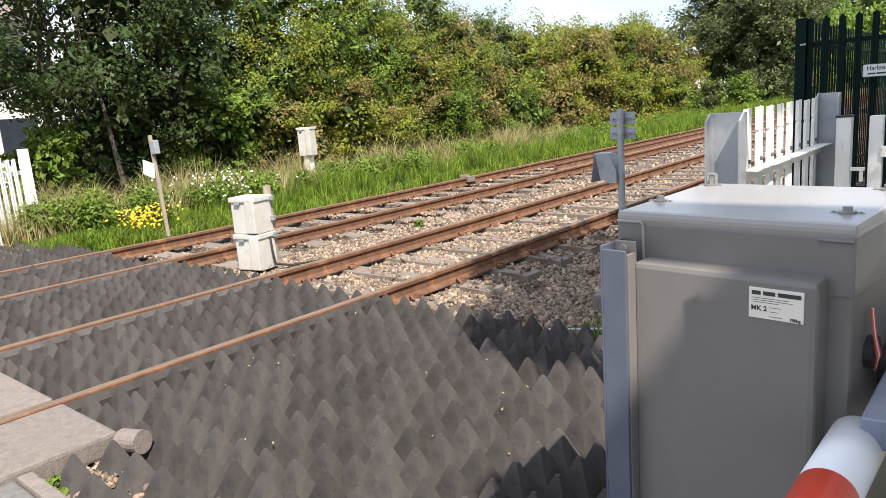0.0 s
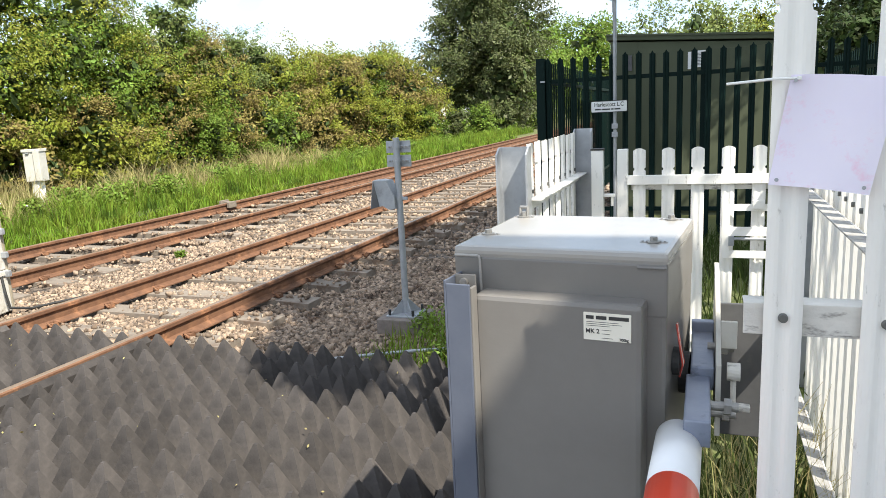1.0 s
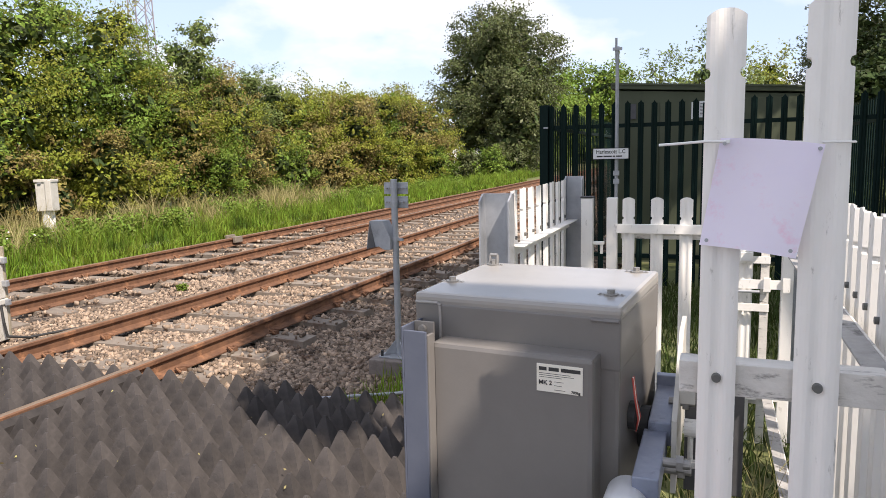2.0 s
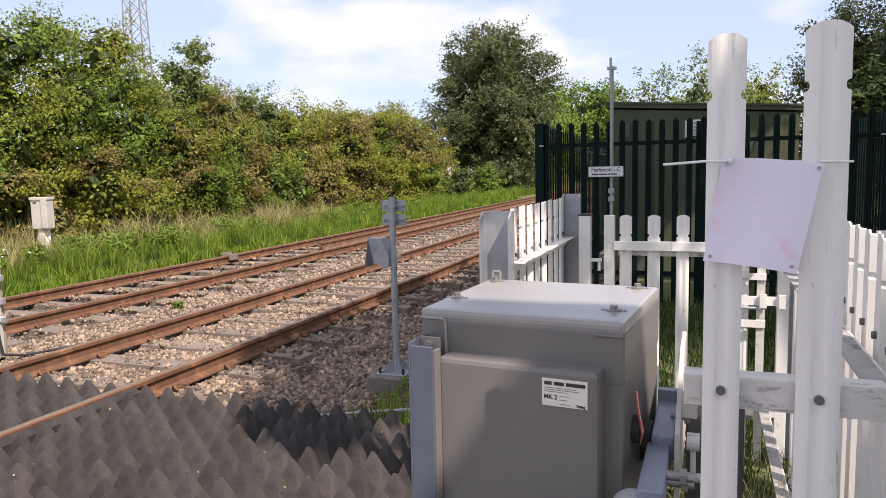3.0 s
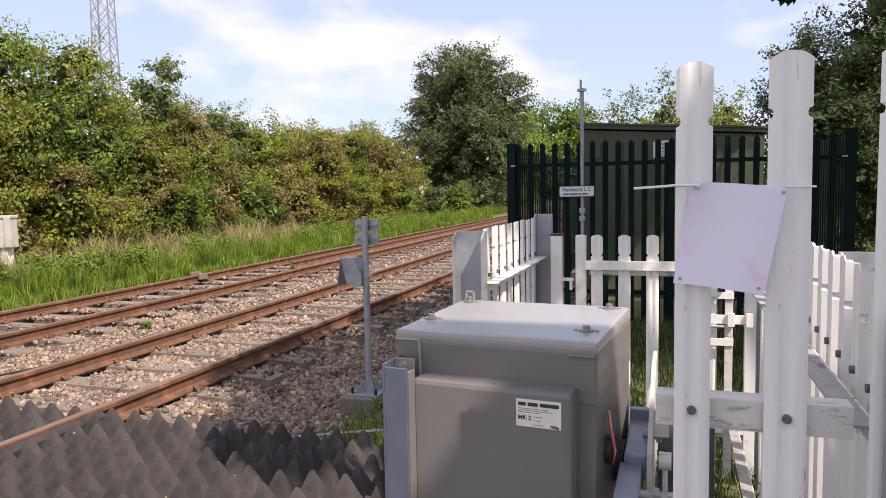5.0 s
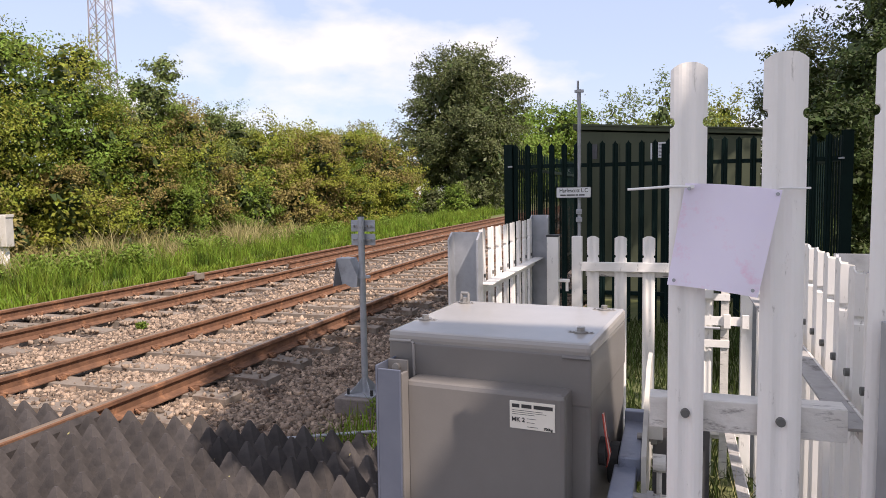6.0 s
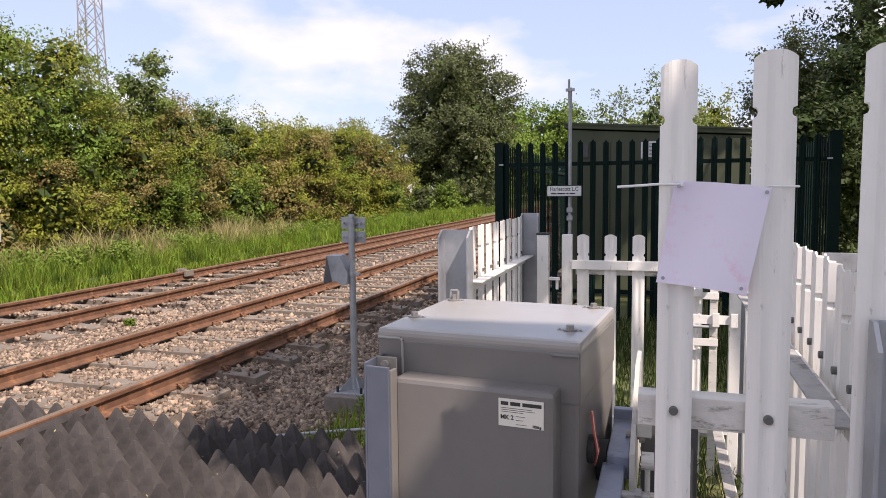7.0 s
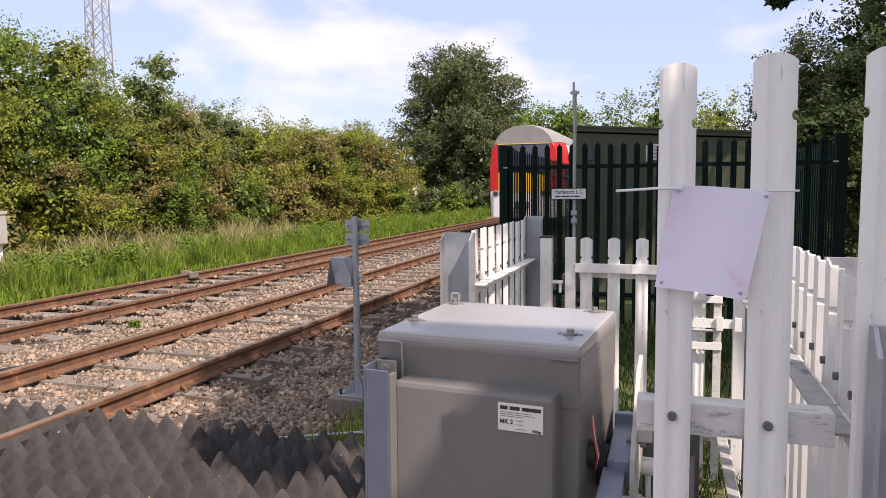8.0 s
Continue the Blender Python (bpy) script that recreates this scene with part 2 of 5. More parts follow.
M["train_glass"] = mat("train_windscreen", (0.03, 0.03, 0.06), (0.05, 0.05, 0.09), 2, 0.08, spec=0.8)
M["tower"] = mat("far_painted_steel", (0.24, 0.22, 0.25), (0.30, 0.28, 0.31), 2, 0.6, 0.2)


# ---- builders ----
def bm_new():
    return bmesh.new()


def part(name, bm, material, parent=None, label="", smooth=False):
    me = bpy.data.meshes.new(name)
    if smooth:
        for f in bm.faces:
            f.smooth = True
    bm.to_mesh(me)
    bm.free()
    me.materials.append(material)
    ob = new(name, me)
    if parent is not None:
        ob.parent = parent
    if label:
        tagged(ob, label)
    return ob


def thing(name, label, category, group="", kind="", at=None):
    ob = new(name)
    if at is not None:
        ob.matrix_basis = at
    return tagged(ob, label, category, group, kind)


def box(bm, x0, x1, y0, y1, z0, z1, bevel=0.0, m=None):
    r = bmesh.ops.create_cube(bm, size=1.0)
    vs = r["verts"]
    t = Matrix.Translation(((x0 + x1) / 2, (y0 + y1) / 2, (z0 + z1) / 2)) @ Matrix.Diagonal((x1 - x0, y1 - y0, z1 - z0, 1))
    bmesh.ops.transform(bm, matrix=(m @ t) if m else t, verts=vs)
    if bevel:
        es = list({e for v in vs for e in v.link_edges})
        bmesh.ops.bevel(bm, geom=es, offset=bevel, segments=2, profile=0.6, affect='EDGES')


def rod(bm, a, b, r, seg=12, r2=None, caps=True):
    a, b = Vector(a), Vector(b)
    d = b - a
    q = d.to_track_quat("Z", "Y").to_matrix().to_4x4()
    bmesh.ops.create_cone(bm, cap_ends=caps, segments=seg, radius1=r, radius2=r if r2 is None else r2, depth=d.length,
                          matrix=Matrix.Translation((a + b) / 2) @ q)


def pipe(bm, pts, r, seg=8):
    for a, b in zip(pts[:-1], pts[1:]):
        rod(bm, a, b, r, seg)


def hexbolt(bm, c, n, r, h):
    c, n = Vector(c), Vector(n).normalized()
    rod(bm, c, c + n * h * 0.25, r * 1.9, 14)
    rod(bm, c + n * h * 0.25, c + n * h, r, 6)


def extrude_profile(bm, pts, y0, y1, cuts=1, dz=None):
    """A closed outline (x, z) swept along y."""
    rings = []
    for k in range(cuts + 1):
        y = y0 + (y1 - y0) * k / cuts
        z = dz(y) if dz else 0
        rings.append([bm.verts.new((px_, y, pz_ + z)) for px_, pz_ in pts])
    n = len(pts)
    for a, b in zip(rings[:-1], rings[1:]):
        for i in range(n):
            bm.faces.new((a[i], a[(i + 1) % n], b[(i + 1) % n], b[i]))
    bm.faces.new(rings[0][::-1])
    bm.faces.new(rings[-1])
    bmesh.ops.recalc_face_normals(bm, faces=bm.faces)


def raw(name, verts, faces, material, parent=None, smooth=False):
    """A mesh object from arrays that all have the same number of corners."""
    me = bpy.data.meshes.new(name)
    faces = np.asarray(faces, np.int32)
    verts = np.asarray(verts, np.float32)
    k = faces.shape[1]
    me.vertices.add(len(verts))
    me.vertices.foreach_set("co", verts.ravel())
    me.loops.add(faces.size)
    me.loops.foreach_set("vertex_index", faces.ravel())
    me.polygons.add(len(faces))
    me.polygons.foreach_set("loop_start", np.arange(0, faces.size, k, dtype=np.int32))
    me.update(calc_edges=True)
    me.validate()
    if smooth:
        me.polygons.foreach_set("use_smooth", np.ones(len(faces), bool))
    me.materials.append(material)
    ob = new(name, me)
    if parent is not None:
        ob.parent = parent
    return ob


def child(name, me, parent, m, label=""):
    ob = new(name, me)
    ob.parent = parent
    ob.matrix_basis = m
    return tagged(ob, label) if label else ob


def rise(y):
    """The line climbs gently beyond the crossing."""
    return 0.006 * max(0.0, min(y, 160.0) - 10.0)


rng = np.random.default_rng(7)


# ---- ground, ballast, road ----
def ground_sheet():
    xs = [-1500, -300, -60, -25, -12, -9.5, -8, -6.9, -6.3, -5.8, -4, -2, 0, 2, 2.6, 3.1, 4, 6, 9, 14, 30, 120, 1500]
    ys = [-600, -100, -20, -5, 0, 2, 4, 6, 8, 10, 13, 17, 22, 28, 36, 48, 65, 100, 160, 400, 2500]
    bm = bm_new()
    rows = []
    for y in ys:
        row = []
        for x in xs:
            z = -0.34 if -6.3 < x < 2.7 else (-0.12 if x > 0 else -0.06)
            if y < 2.9:
                z = -0.34 if -6.9 < x < 9 else z
            if x < -8:
                z += 0.12 * noise.noise((x * 0.3, y * 0.3, 0))
            row.append(bm.verts.new((x, y, z + rise(y))))
        rows.append(row)
    for a, b in zip(rows[:-1], rows[1:]):
        for i in range(len(xs) - 1):
            bm.faces.new((a[i], a[i + 1], b[i + 1], b[i]))
    tagged(part("ground", bm, M["soil"], smooth=True), "grassy soil verge beside the railway", "ground", kind="structure")


def ballast_height(x, y):
    z = -0.212 + 0.026 * noise.noise((x * 1.7, y * 1.7, 3.0)) + 0.012 * noise.noise((x * 6, y * 6, 9.0))
    if x > 0.12:
        z -= min(0.045, 0.12 * (x - 0.12))
    if x < -5.7:
        z -= 0.05 * (-5.7 - x)
    if -4.9 < x < -3.3:
        z -= 0.03
    return z + rise(y)


def ballast():
    xs = np.arange(-6.5, 3.01, 0.14)
    ys = np.concatenate([np.arange(5.3, 14, 0.14), np.arange(14, 40, 0.5), np.arange(40, 300, 6.0)])
    vs = [(x, y, ballast_height(x, y)) for y in ys for x in xs]
    n = len(xs)
    fs = [(j * n + i, j * n + i + 1, (j + 1) * n + i + 1, (j + 1) * n + i) for j in range(len(ys) - 1) for i in range(n - 1)]
    tagged(raw("ballast_bed", vs, fs, M["ballast_bed"], smooth=True), "bed of grey-brown crushed stone ballast", "ballast", kind="structure")


def scatter_stones():
    """Loose angular stones over the ballast, thickest near the crossing."""
    cube = np.array([(-1, -1, -1), (1, -1, -1), (1, 1, -1), (-1, 1, -1), (-1, -1, 1), (1, -1, 1), (1, 1, 1), (-1, 1, 1)], float) * 0.5
    quads = np.array([(0, 3, 2, 1), (4, 5, 6, 7), (0, 1, 5, 4), (1, 2, 6, 5), (2, 3, 7, 6), (3, 0, 4, 7)])
    vs, fs, k = [], [], 0
    for (x0, x1, y0, y1, count) in ((-1.45, 2.9, 5.45, 9.5, 30000), (-6.1, -1.45, 5.45, 10, 16000), (-6.1, 2.9, 9.5, 16, 15000), (-6.1, 2.9, 16, 28, 5000)):
        for _ in range(count):
            x, y = rng.uniform(x0, x1), rng.uniform(y0, y1)
            if min(abs(x), abs(x + 1.505), abs(x + 3.375), abs(x + 4.88)) < 0.085:
                continue
            s = rng.uniform(0.015, 0.042) * (1.0 if y < 9.5 else 1.2 if y < 16 else 1.6)
            z = ballast_height(x, y) + s * rng.uniform(-0.25, 0.35)
            on_sleeper = ((y - 5.72) % 0.65) < 0.25 and (-2.0 < x < 0.5 or -5.35 < x < -2.9)
            if on_sleeper:
                if rng.random() < (0.88 if y < 8.5 else 0.6):
                    continue
                z = -0.168 + rise(y) + s * 0.3
            q = Euler(rng.uniform(0, 6.28, 3)).to_matrix()
            p = (cube * rng.uniform(0.5, 1.3, 3) + rng.uniform(-0.27, 0.27, (8, 3))) * s
            vs.append(p @ np.array(q).T + (x, y, z))
            fs.append(quads + k)
            k += 8
    for _ in range(900):
        x, y = 0.76 + 2.4 * rng.random() ** 1.5, rng.uniform(2.475, 2.86)
        s = rng.uniform(0.010, 0.028)
        q = Euler(rng.uniform(0, 6.28, 3)).to_matrix()
        vs.append((cube * rng.uniform(0.5, 1.3, 3) + rng.uniform(-0.27, 0.27, (8, 3))) * s @ np.array(q).T + (x, y, -0.125 + s * 0.4))
        fs.append(quads + k)
        k += 8
    ob = raw("ballast_stones", np.concatenate(vs), np.concatenate(fs), M["stone"])
    tagged(ob, "loose angular grey-brown ballast stones", "ballast", kind="stuff")


RAILS = {"a": 0.0, "b": -1.505, "c": -3.375, "d": -4.88}


def rails():
    prof = [(-0.07, -0.159), (0.07, -0.159), (0.07, -0.148), (0.022, -0.132), (0.010, -0.118), (0.010, -0.052), (0.034, -0.036),
            (0.035, -0.008), (0.026, 0.0), (-0.026, 0.0), (-0.035, -0.008), (-0.034, -0.036), (-0.010, -0.052), (-0.010, -0.118), (-0.022, -0.132), (-0.07, -0.148)]
    top = [(-0.027, -0.0015), (0.027, -0.0015), (0.022, 0.002), (-0.022, 0.002)]
    for key, x in RAILS.items():
        t = thing("rail", "rusty flat-bottomed steel running rail on sleepers", "rail", "running rails of two tracks", at=pose(x, 0, 0))
        bm = bm_new()
        extrude_profile(bm, prof, -12, 260, 68, rise)
        part("rail_section", bm, M["rust"], t)
        bm = bm_new()
        extrude_profile(bm, top, -12, 260, 68, rise)
        part("running_surface", bm, M["railtop"], t, "worn brown running surface")


def sleepers():
    def clip(bm, x, s):
        # a sprung steel clip: shoulder, curl and toe over the rail foot
        box(bm, x + s * 0.082, x + s * 0.125, -0.035, 0.035, 0.0, 0.045, 0.006)
        pts = [(x + s * 0.135, -0.055, 0.02), (x + s * 0.10, -0.06, 0.05), (x + s * 0.06, -0.03, 0.04), (x + s * 0.10, 0.0, 0.055), (x + s * 0.135, 0.045, 0.04), (x + s * 0.06, 0.06, 0.04)]
        pipe(bm, pts, 0.010, 6)

    for cx, first in ((-0.7525, True), (-4.1275, False)):
        bm = bm_new()
        extrude_profile(bm, [(-1.25, -0.2), (1.25, -0.2), (1.25, -0.015), (0.9, 0.0), (-0.9, 0.0), (-1.25, -0.015)], -0.125, 0.125)
        t = thing("sleeper", "weathered concrete sleeper in the ballast", "sleeper", "sleepers of two tracks", at=pose(cx, 5.84 + (0 if first else 0.2), -0.163))
        part("beam", bm, M["sleeper"], t)
        for rx in (-0.7525, 0.7525):
            for s in (-1, 1):
                bm = bm_new()
                clip(bm, rx, s)
                part("rail_clip", bm, M["rust"], t, "rusty sprung rail clip")
        for k in range(1, 84):
            y = 5.84 + (0 if first else 0.2) + 0.65 * k
            copy_thing(t, pose(cx + rng.uniform(-0.02, 0.02), y, -0.163 + rise(y), 0, 0, rng.uniform(-0.4, 0.4)))


def guard_panels():
    """Rubber anti-trespass panels: rows of blunt leaning pyramids."""
    def tooth_mesh(wx, wy):
        """One blunt pyramid on a square foot, its tip a little off centre."""
        bm = bm_new()
        ax, ay, h = rng.uniform(-0.04, 0.04) * wx, (0.04 + rng.uniform(-0.05, 0.05)) * wy, 0.176 + rng.uniform(-0.016, 0.008)
        rings = []
        for f, z in ((1.0, rng.uniform(-0.030, -0.022)), (0.50, h * 0.47), (0.21, h * 0.86), (0.09, h)):
            rings.append([bm.verts.new((sx * wx * 0.497 * f + ax * (1 - f), sy * wy * 0.497 * f + ay * (1 - f), z)) for sx, sy in ((-1, -1), (1, -1), (1, 1), (-1, 1))])
        for lo, hi in zip(rings[:-1], rings[1:]):
            for q in range(4):
                bm.faces.new((lo[q], lo[(q + 1) % 4], hi[(q + 1) % 4], hi[q]))
        bm.faces.new(rings[-1])
        low = [bm.verts.new((v.co.x, v.co.y, -0.034)) for v in rings[0]]
        bm.faces.new(low[::-1])
        for q in range(4):
            bm.faces.new((rings[0][q], low[q], low[(q + 1) % 4], rings[0][(q + 1) % 4]))
        bmesh.ops.recalc_face_normals(bm, faces=bm.faces)
        me = bpy.data.meshes.new("tooth")
        bm.to_mesh(me)
        bm.free()
        me.materials.append(M["rubber"])
        return me

    for x0, x1, cols, y0, y1 in ((0.055, 3.35, 4, 2.90, 5.50), (-1.43, -0.075, 2, 2.90, 5.50), (-3.32, -1.56, 2, 2.90, 5.50), (-4.80, -3.45, 2, 2.90, 5.36), (-7.2, -4.94, 3, 2.90, 5.42), (0.77, 2.57, 2, 2.49, 2.89)):
        rows = 3 if y1 - y0 > 1 else 1
        w, d = (x1 - x0) / cols, (y1 - y0) / rows
        nx, ny = max(2, round(w / 0.200)), max(2, round(d / 0.190))
        wx, wy = (w - 0.006) / nx, (d - 0.006) / ny
        teeth = [tooth_mesh(wx, wy) for _ in range(9)]
        for i in range(cols):
            for j in range(rows):
                t = thing("guard_panel", "dark grey rubber anti-trespass panel of pointed pyramids", "trespass guard", "guard panels beside the crossing",
                          at=pose(x0 + i * w, y0 + j * d, -0.154 + rng.uniform(-0.004, 0.004), rng.uniform(-0.3, 0.3), rng.uniform(-0.3, 0.3)))
                bm = bm_new()
                box(bm, 0.003, w - 0.003, 0.003, d - 0.003, -0.045, -0.030)
                part("sheet", bm, M["rubber"], t)
                for p in range(nx):
                    for q in range(ny):
                        child("tooth", teeth[int(rng.integers(9))], t, pose(0.003 + (p + 0.5) * wx, 0.003 + (q + 0.5) * wy, 0))
    # rubber filler strips beside each rail
    for x in RAILS.values():
        for q in (-1, 1):
            bm = bm_new()
            a, b = x + q * 0.037, x + q * 0.078
            extrude_profile(bm, [(a, -0.15), (b, -0.15), (b, -0.060), (a, -0.022)], 2.86, 5.44)
            tagged(part("filler_strip", bm, M["rubber"]), "dark rubber filler strip along the rail", "filler strip", "rubber filler strips")
    bm = bm_new()
    box(bm, -7.3, 3.35, 2.3, 5.46, -0.36, -0.190)
    tagged(part("guard_bed", bm, M["ballast_bed"]), "dark stone bed under the rubber panels", "ground", kind="structure")


def road():
    bm = bm_new()
    box(bm, -30, 14, -9, 2.395, -0.3, -0.045, 0.01)
    tagged(part("road", bm, M["asphalt"]), "worn dark asphalt road at the crossing", "road", kind="structure")
    for x0, x1 in ((0.052, 0.725), (-1.43, -0.075), (-3.32, -1.56), (-4.80, -3.45), (-6.2, -4.94)):
        for y0, y1 in ((-3.4, -0.62), (-0.6, 2.885)):
            bm = bm_new()
            box(bm, x0, x1, y0, y1, -0.12, -0.004, 0.018)
            tagged(part("crossing_slab", bm, M["concrete"]), "pinkish weathered concrete crossing slab between the rails", "slab", "concrete crossing slabs")
    bm = bm_new()
    box(bm, 0.745, 3.35, 2.40, 2.468, -0.12, -0.022, 0.010)
    tagged(part("edge_slab", bm, M["concrete"]), "concrete edging kerb beside the rubber panels", "kerb", kind="structure")
    bm = bm_new()
    box(bm, 0.735, 3.35, 2.472, 2.89, -0.3, -0.125, 0.01)
    tagged(part("gravel_strip", bm, M["ballast_bed"]), "strip of loose gravel beside the kerb", "gravel", kind="structure")
    bm = bm_new()
    rod(bm, (0.765, 2.885, -0.045), (0.90, 2.925, -0.035), 0.060, 18)
    tagged(part("edge_block", bm, M["concrete"], smooth=False), "rounded pale concrete end block at the panel edge", "block")


ground_sheet()
ballast()
rails()
sleepers()
guard_panels()
road()


# ---- fences ----
def pale_mesh(name, w, h, material, top="round", notches=(), depth=0.012, thick=0.003, flange=0.0):
    """A pressed pale: corrugated across, shaped along its edges and head. Its foot is at z 0 and its face looks to -y."""
    us = np.array([-1, -0.8, -0.55, -0.38, -0.15, 0, 0.15, 0.38, 0.55, 0.8, 1])
    ds = np.array([0.55, 0.20, 0.0, 0.0, 0.28, 0.34, 0.28, 0.0, 0.0, 0.20, 0.55]) * depth
    if flange:                                            # edges folded back
        us[[1, -2]] = (-0.9, 0.9)
        ds[[1, -2]], ds[[0, -1]] = 0.1 * depth, flange
    zs = [0.0, h * 0.3, h * 0.6]
    for nz, nr in notches:
        zs += [nz - nr, nz - nr * 0.7, nz - nr * 0.3, nz, nz + nr * 0.3, nz + nr * 0.7, nz + nr]
    zs += [h * 0.985 - w * 0.3]
    zs = sorted(set(z for z in zs if 0 <= z < h - w * 0.1)) + [h]

    def half(z):
        r = w / 2
        for nz, nr in notches:
            if abs(z - nz) < nr:
                r -= math.sqrt(nr * nr - (z - nz) ** 2) * 0.85
        return r

    bm = bm_new()
    front, back = [], []
    for z in zs:
        fr, bk = [], []
        for u, d in zip(us, ds):
            zz = z
            if z == h:
                if top == "round":
                    zz = h - w * 0.20 * abs(u) ** 2.2
                elif top == "triple":
                    zz = h - w * (0.95 * abs(u) if abs(u) < 0.5 else 0.475 + 0.12 * math.cos((abs(u) - 0.75) * 10) + 0.5 * max(0, abs(u) - 0.8))
                else:
                    zz = h - w * 0.06 * abs(u)
            x = math.copysign(min(abs(u) * w / 2, half(z) - 0.0004 * (1 - abs(u))), u) if u else 0.0
            fr.append(bm.verts.new((x, d, zz)))
            bk.append(bm.verts.new((x, d + thick, zz)))
        front.append(fr)
        back.append(bk)
    n = len(us)
    for j in range(len(zs) - 1):
        for i in range(n - 1):
            bm.faces.new((front[j][i], front[j][i + 1], front[j + 1][i + 1], front[j + 1][i]))
            bm.faces.new((back[j][i], back[j + 1][i], back[j + 1][i + 1], back[j][i + 1]))
        bm.faces.new((front[j][0], front[j + 1][0], back[j + 1][0], back[j][0]))
        bm.faces.new((front[j][-1], back[j][-1], back[j + 1][-1], front[j + 1][-1]))
    for i in range(n - 1):
        bm.faces.new((front[-1][i], front[-1][i + 1], back[-1][i + 1], back[-1][i]))
        bm.faces.new((front[0][i], back[0][i], back[0][i + 1], front[0][i + 1]))
    bmesh.ops.recalc_face_normals(bm, faces=bm.faces)
    for f in bm.faces:
        f.smooth = False
    me = bpy.data.meshes.new(name)
    bm.to_mesh(me)
    bm.free()
    me.materials.append(material)
    return me


def channel(bm, x0, x1, y, z0, z1, flange=0.055, t=0.007, chamfer=0.04):
    """An upright steel channel, its web at y and its flanges towards -y."""
    box(bm, x0, x1, y, y + t, z0, z1, 0.001)
    for xa in (x0, x1 - t):
        v = [(xa, y - flange, z0), (xa, y, z0), (xa, y, z1), (xa, y - flange * 0.35, z1), (xa, y - flange, z1 - chamfer)]
        a = [bm.verts.new(p) for p in v]
        b = [bm.verts.new((p[0] + t, p[1], p[2])) for p in v]
        bm.faces.new(a)
        bm.faces.new(b[::-1])
        for i in range(5):
            bm.faces.new((a[i], b[i], b[(i + 1) % 5], a[(i + 1) % 5]))
    bmesh.ops.recalc_face_normals(bm, faces=bm.faces)


GZ = -0.14                                               # ground inside the compound


def near_fence():
    t = thing("picket_fence", "tall white steel picket fence with rounded heads", "fence")
    me = pale_mesh("picket", 0.066, 1.785 - GZ, M["white"], "round", ((1.685 - GZ, 0.009), (0.25, 0.009)), 0.009)
    slim = pale_mesh("picket", 0.0595, 1.785 - GZ, M["white"], "round", ((1.685 - GZ, 0.009), (0.25, 0.009)), 0.009)
    for k, x in enumerate((4.160, 4.311, 4.462, 4.613, 4.764, 4.915)):
        child("picket", me if k else slim, t, pose(x, 2.640, GZ - 0.007 * (k == 0), 0, (0.0, -0.1, 0.2, 0, 0, 0)[k], rng.uniform(-1.5, 1.5)))
        bm = bm_new()
        rod(bm, (x, 2.646, 1.179 - 0.003 * k), (x, 2.634, 1.179 - 0.003 * k), 0.0085, 16, 0.007)
        part("bolt_cap", bm, M["plug"], t, "round dark grey bolt cap")
    for z0 in (1.142, 0.22):
        bm = bm_new()
        box(bm, 4.10, 4.415, 2.662, 2.667, z0, z0 + 0.056, 0.0015)
        box(bm, 4.10, 4.415, 2.667, 2.712, z0 + 0.051, z0 + 0.056, 0.0015)
        part("rail_angle", bm, M["white_worn"], t, "white painted steel angle rail, chipped along its edge")
    bm = bm_new()
    channel(bm, 4.445, 4.56, 2.605, GZ, 1.358, 0.05)
    part("post", bm, M["galv"], t, "grey galvanised channel post")


def right_fence():
    t = thing("picket_fence", "low white steel picket fence along the compound side", "fence")
    me = pale_mesh("picket", 0.068, 1.40 - GZ, M["white"], "round", ((1.29 - GZ, 0.009),), 0.012, flange=0.026)
    for k in range(17):
        child("picket", me, t, pose(4.488 + 0.003 * k, 2.74 + 0.150 * k, GZ + rng.uniform(-0.004, 0.004), 0, 0, -90 + rng.uniform(-2, 2)))
        bm = bm_new()
        rod(bm, (4.490 + 0.003 * k, 2.74 + 0.150 * k, 1.172), (4.480 + 0.003 * k, 2.74 + 0.150 * k, 1.172), 0.009, 12)
        part("bolt_cap", bm, M["plug"], t, "round dark grey bolt cap")
    for z0 in (1.150, 0.22):
        bm = bm_new()
        box(bm, 4.462, 4.468, 2.70, 5.60, z0 - 0.045, z0, 0.0015)
        face = part("rail_angle", bm, M["white_worn"], t, "white painted angle rail")
        bm = bm_new()
        box(bm, 4.415, 4.4615, 2.72, 5.60, z0 - 0.006, z0, 0.0015)
        part("flange", bm, M["dull_top"], face, "bare dull grey rail top")
    for x, y, z in ((4.60, 3.50, 1.385), (4.60, 5.70, 1.40)):
        bm = bm_new()
        channel(bm, x - 0.05, x + 0.07, y, GZ, z, 0.06)
        part("post", bm, M["galv"], t, "grey galvanised channel post")


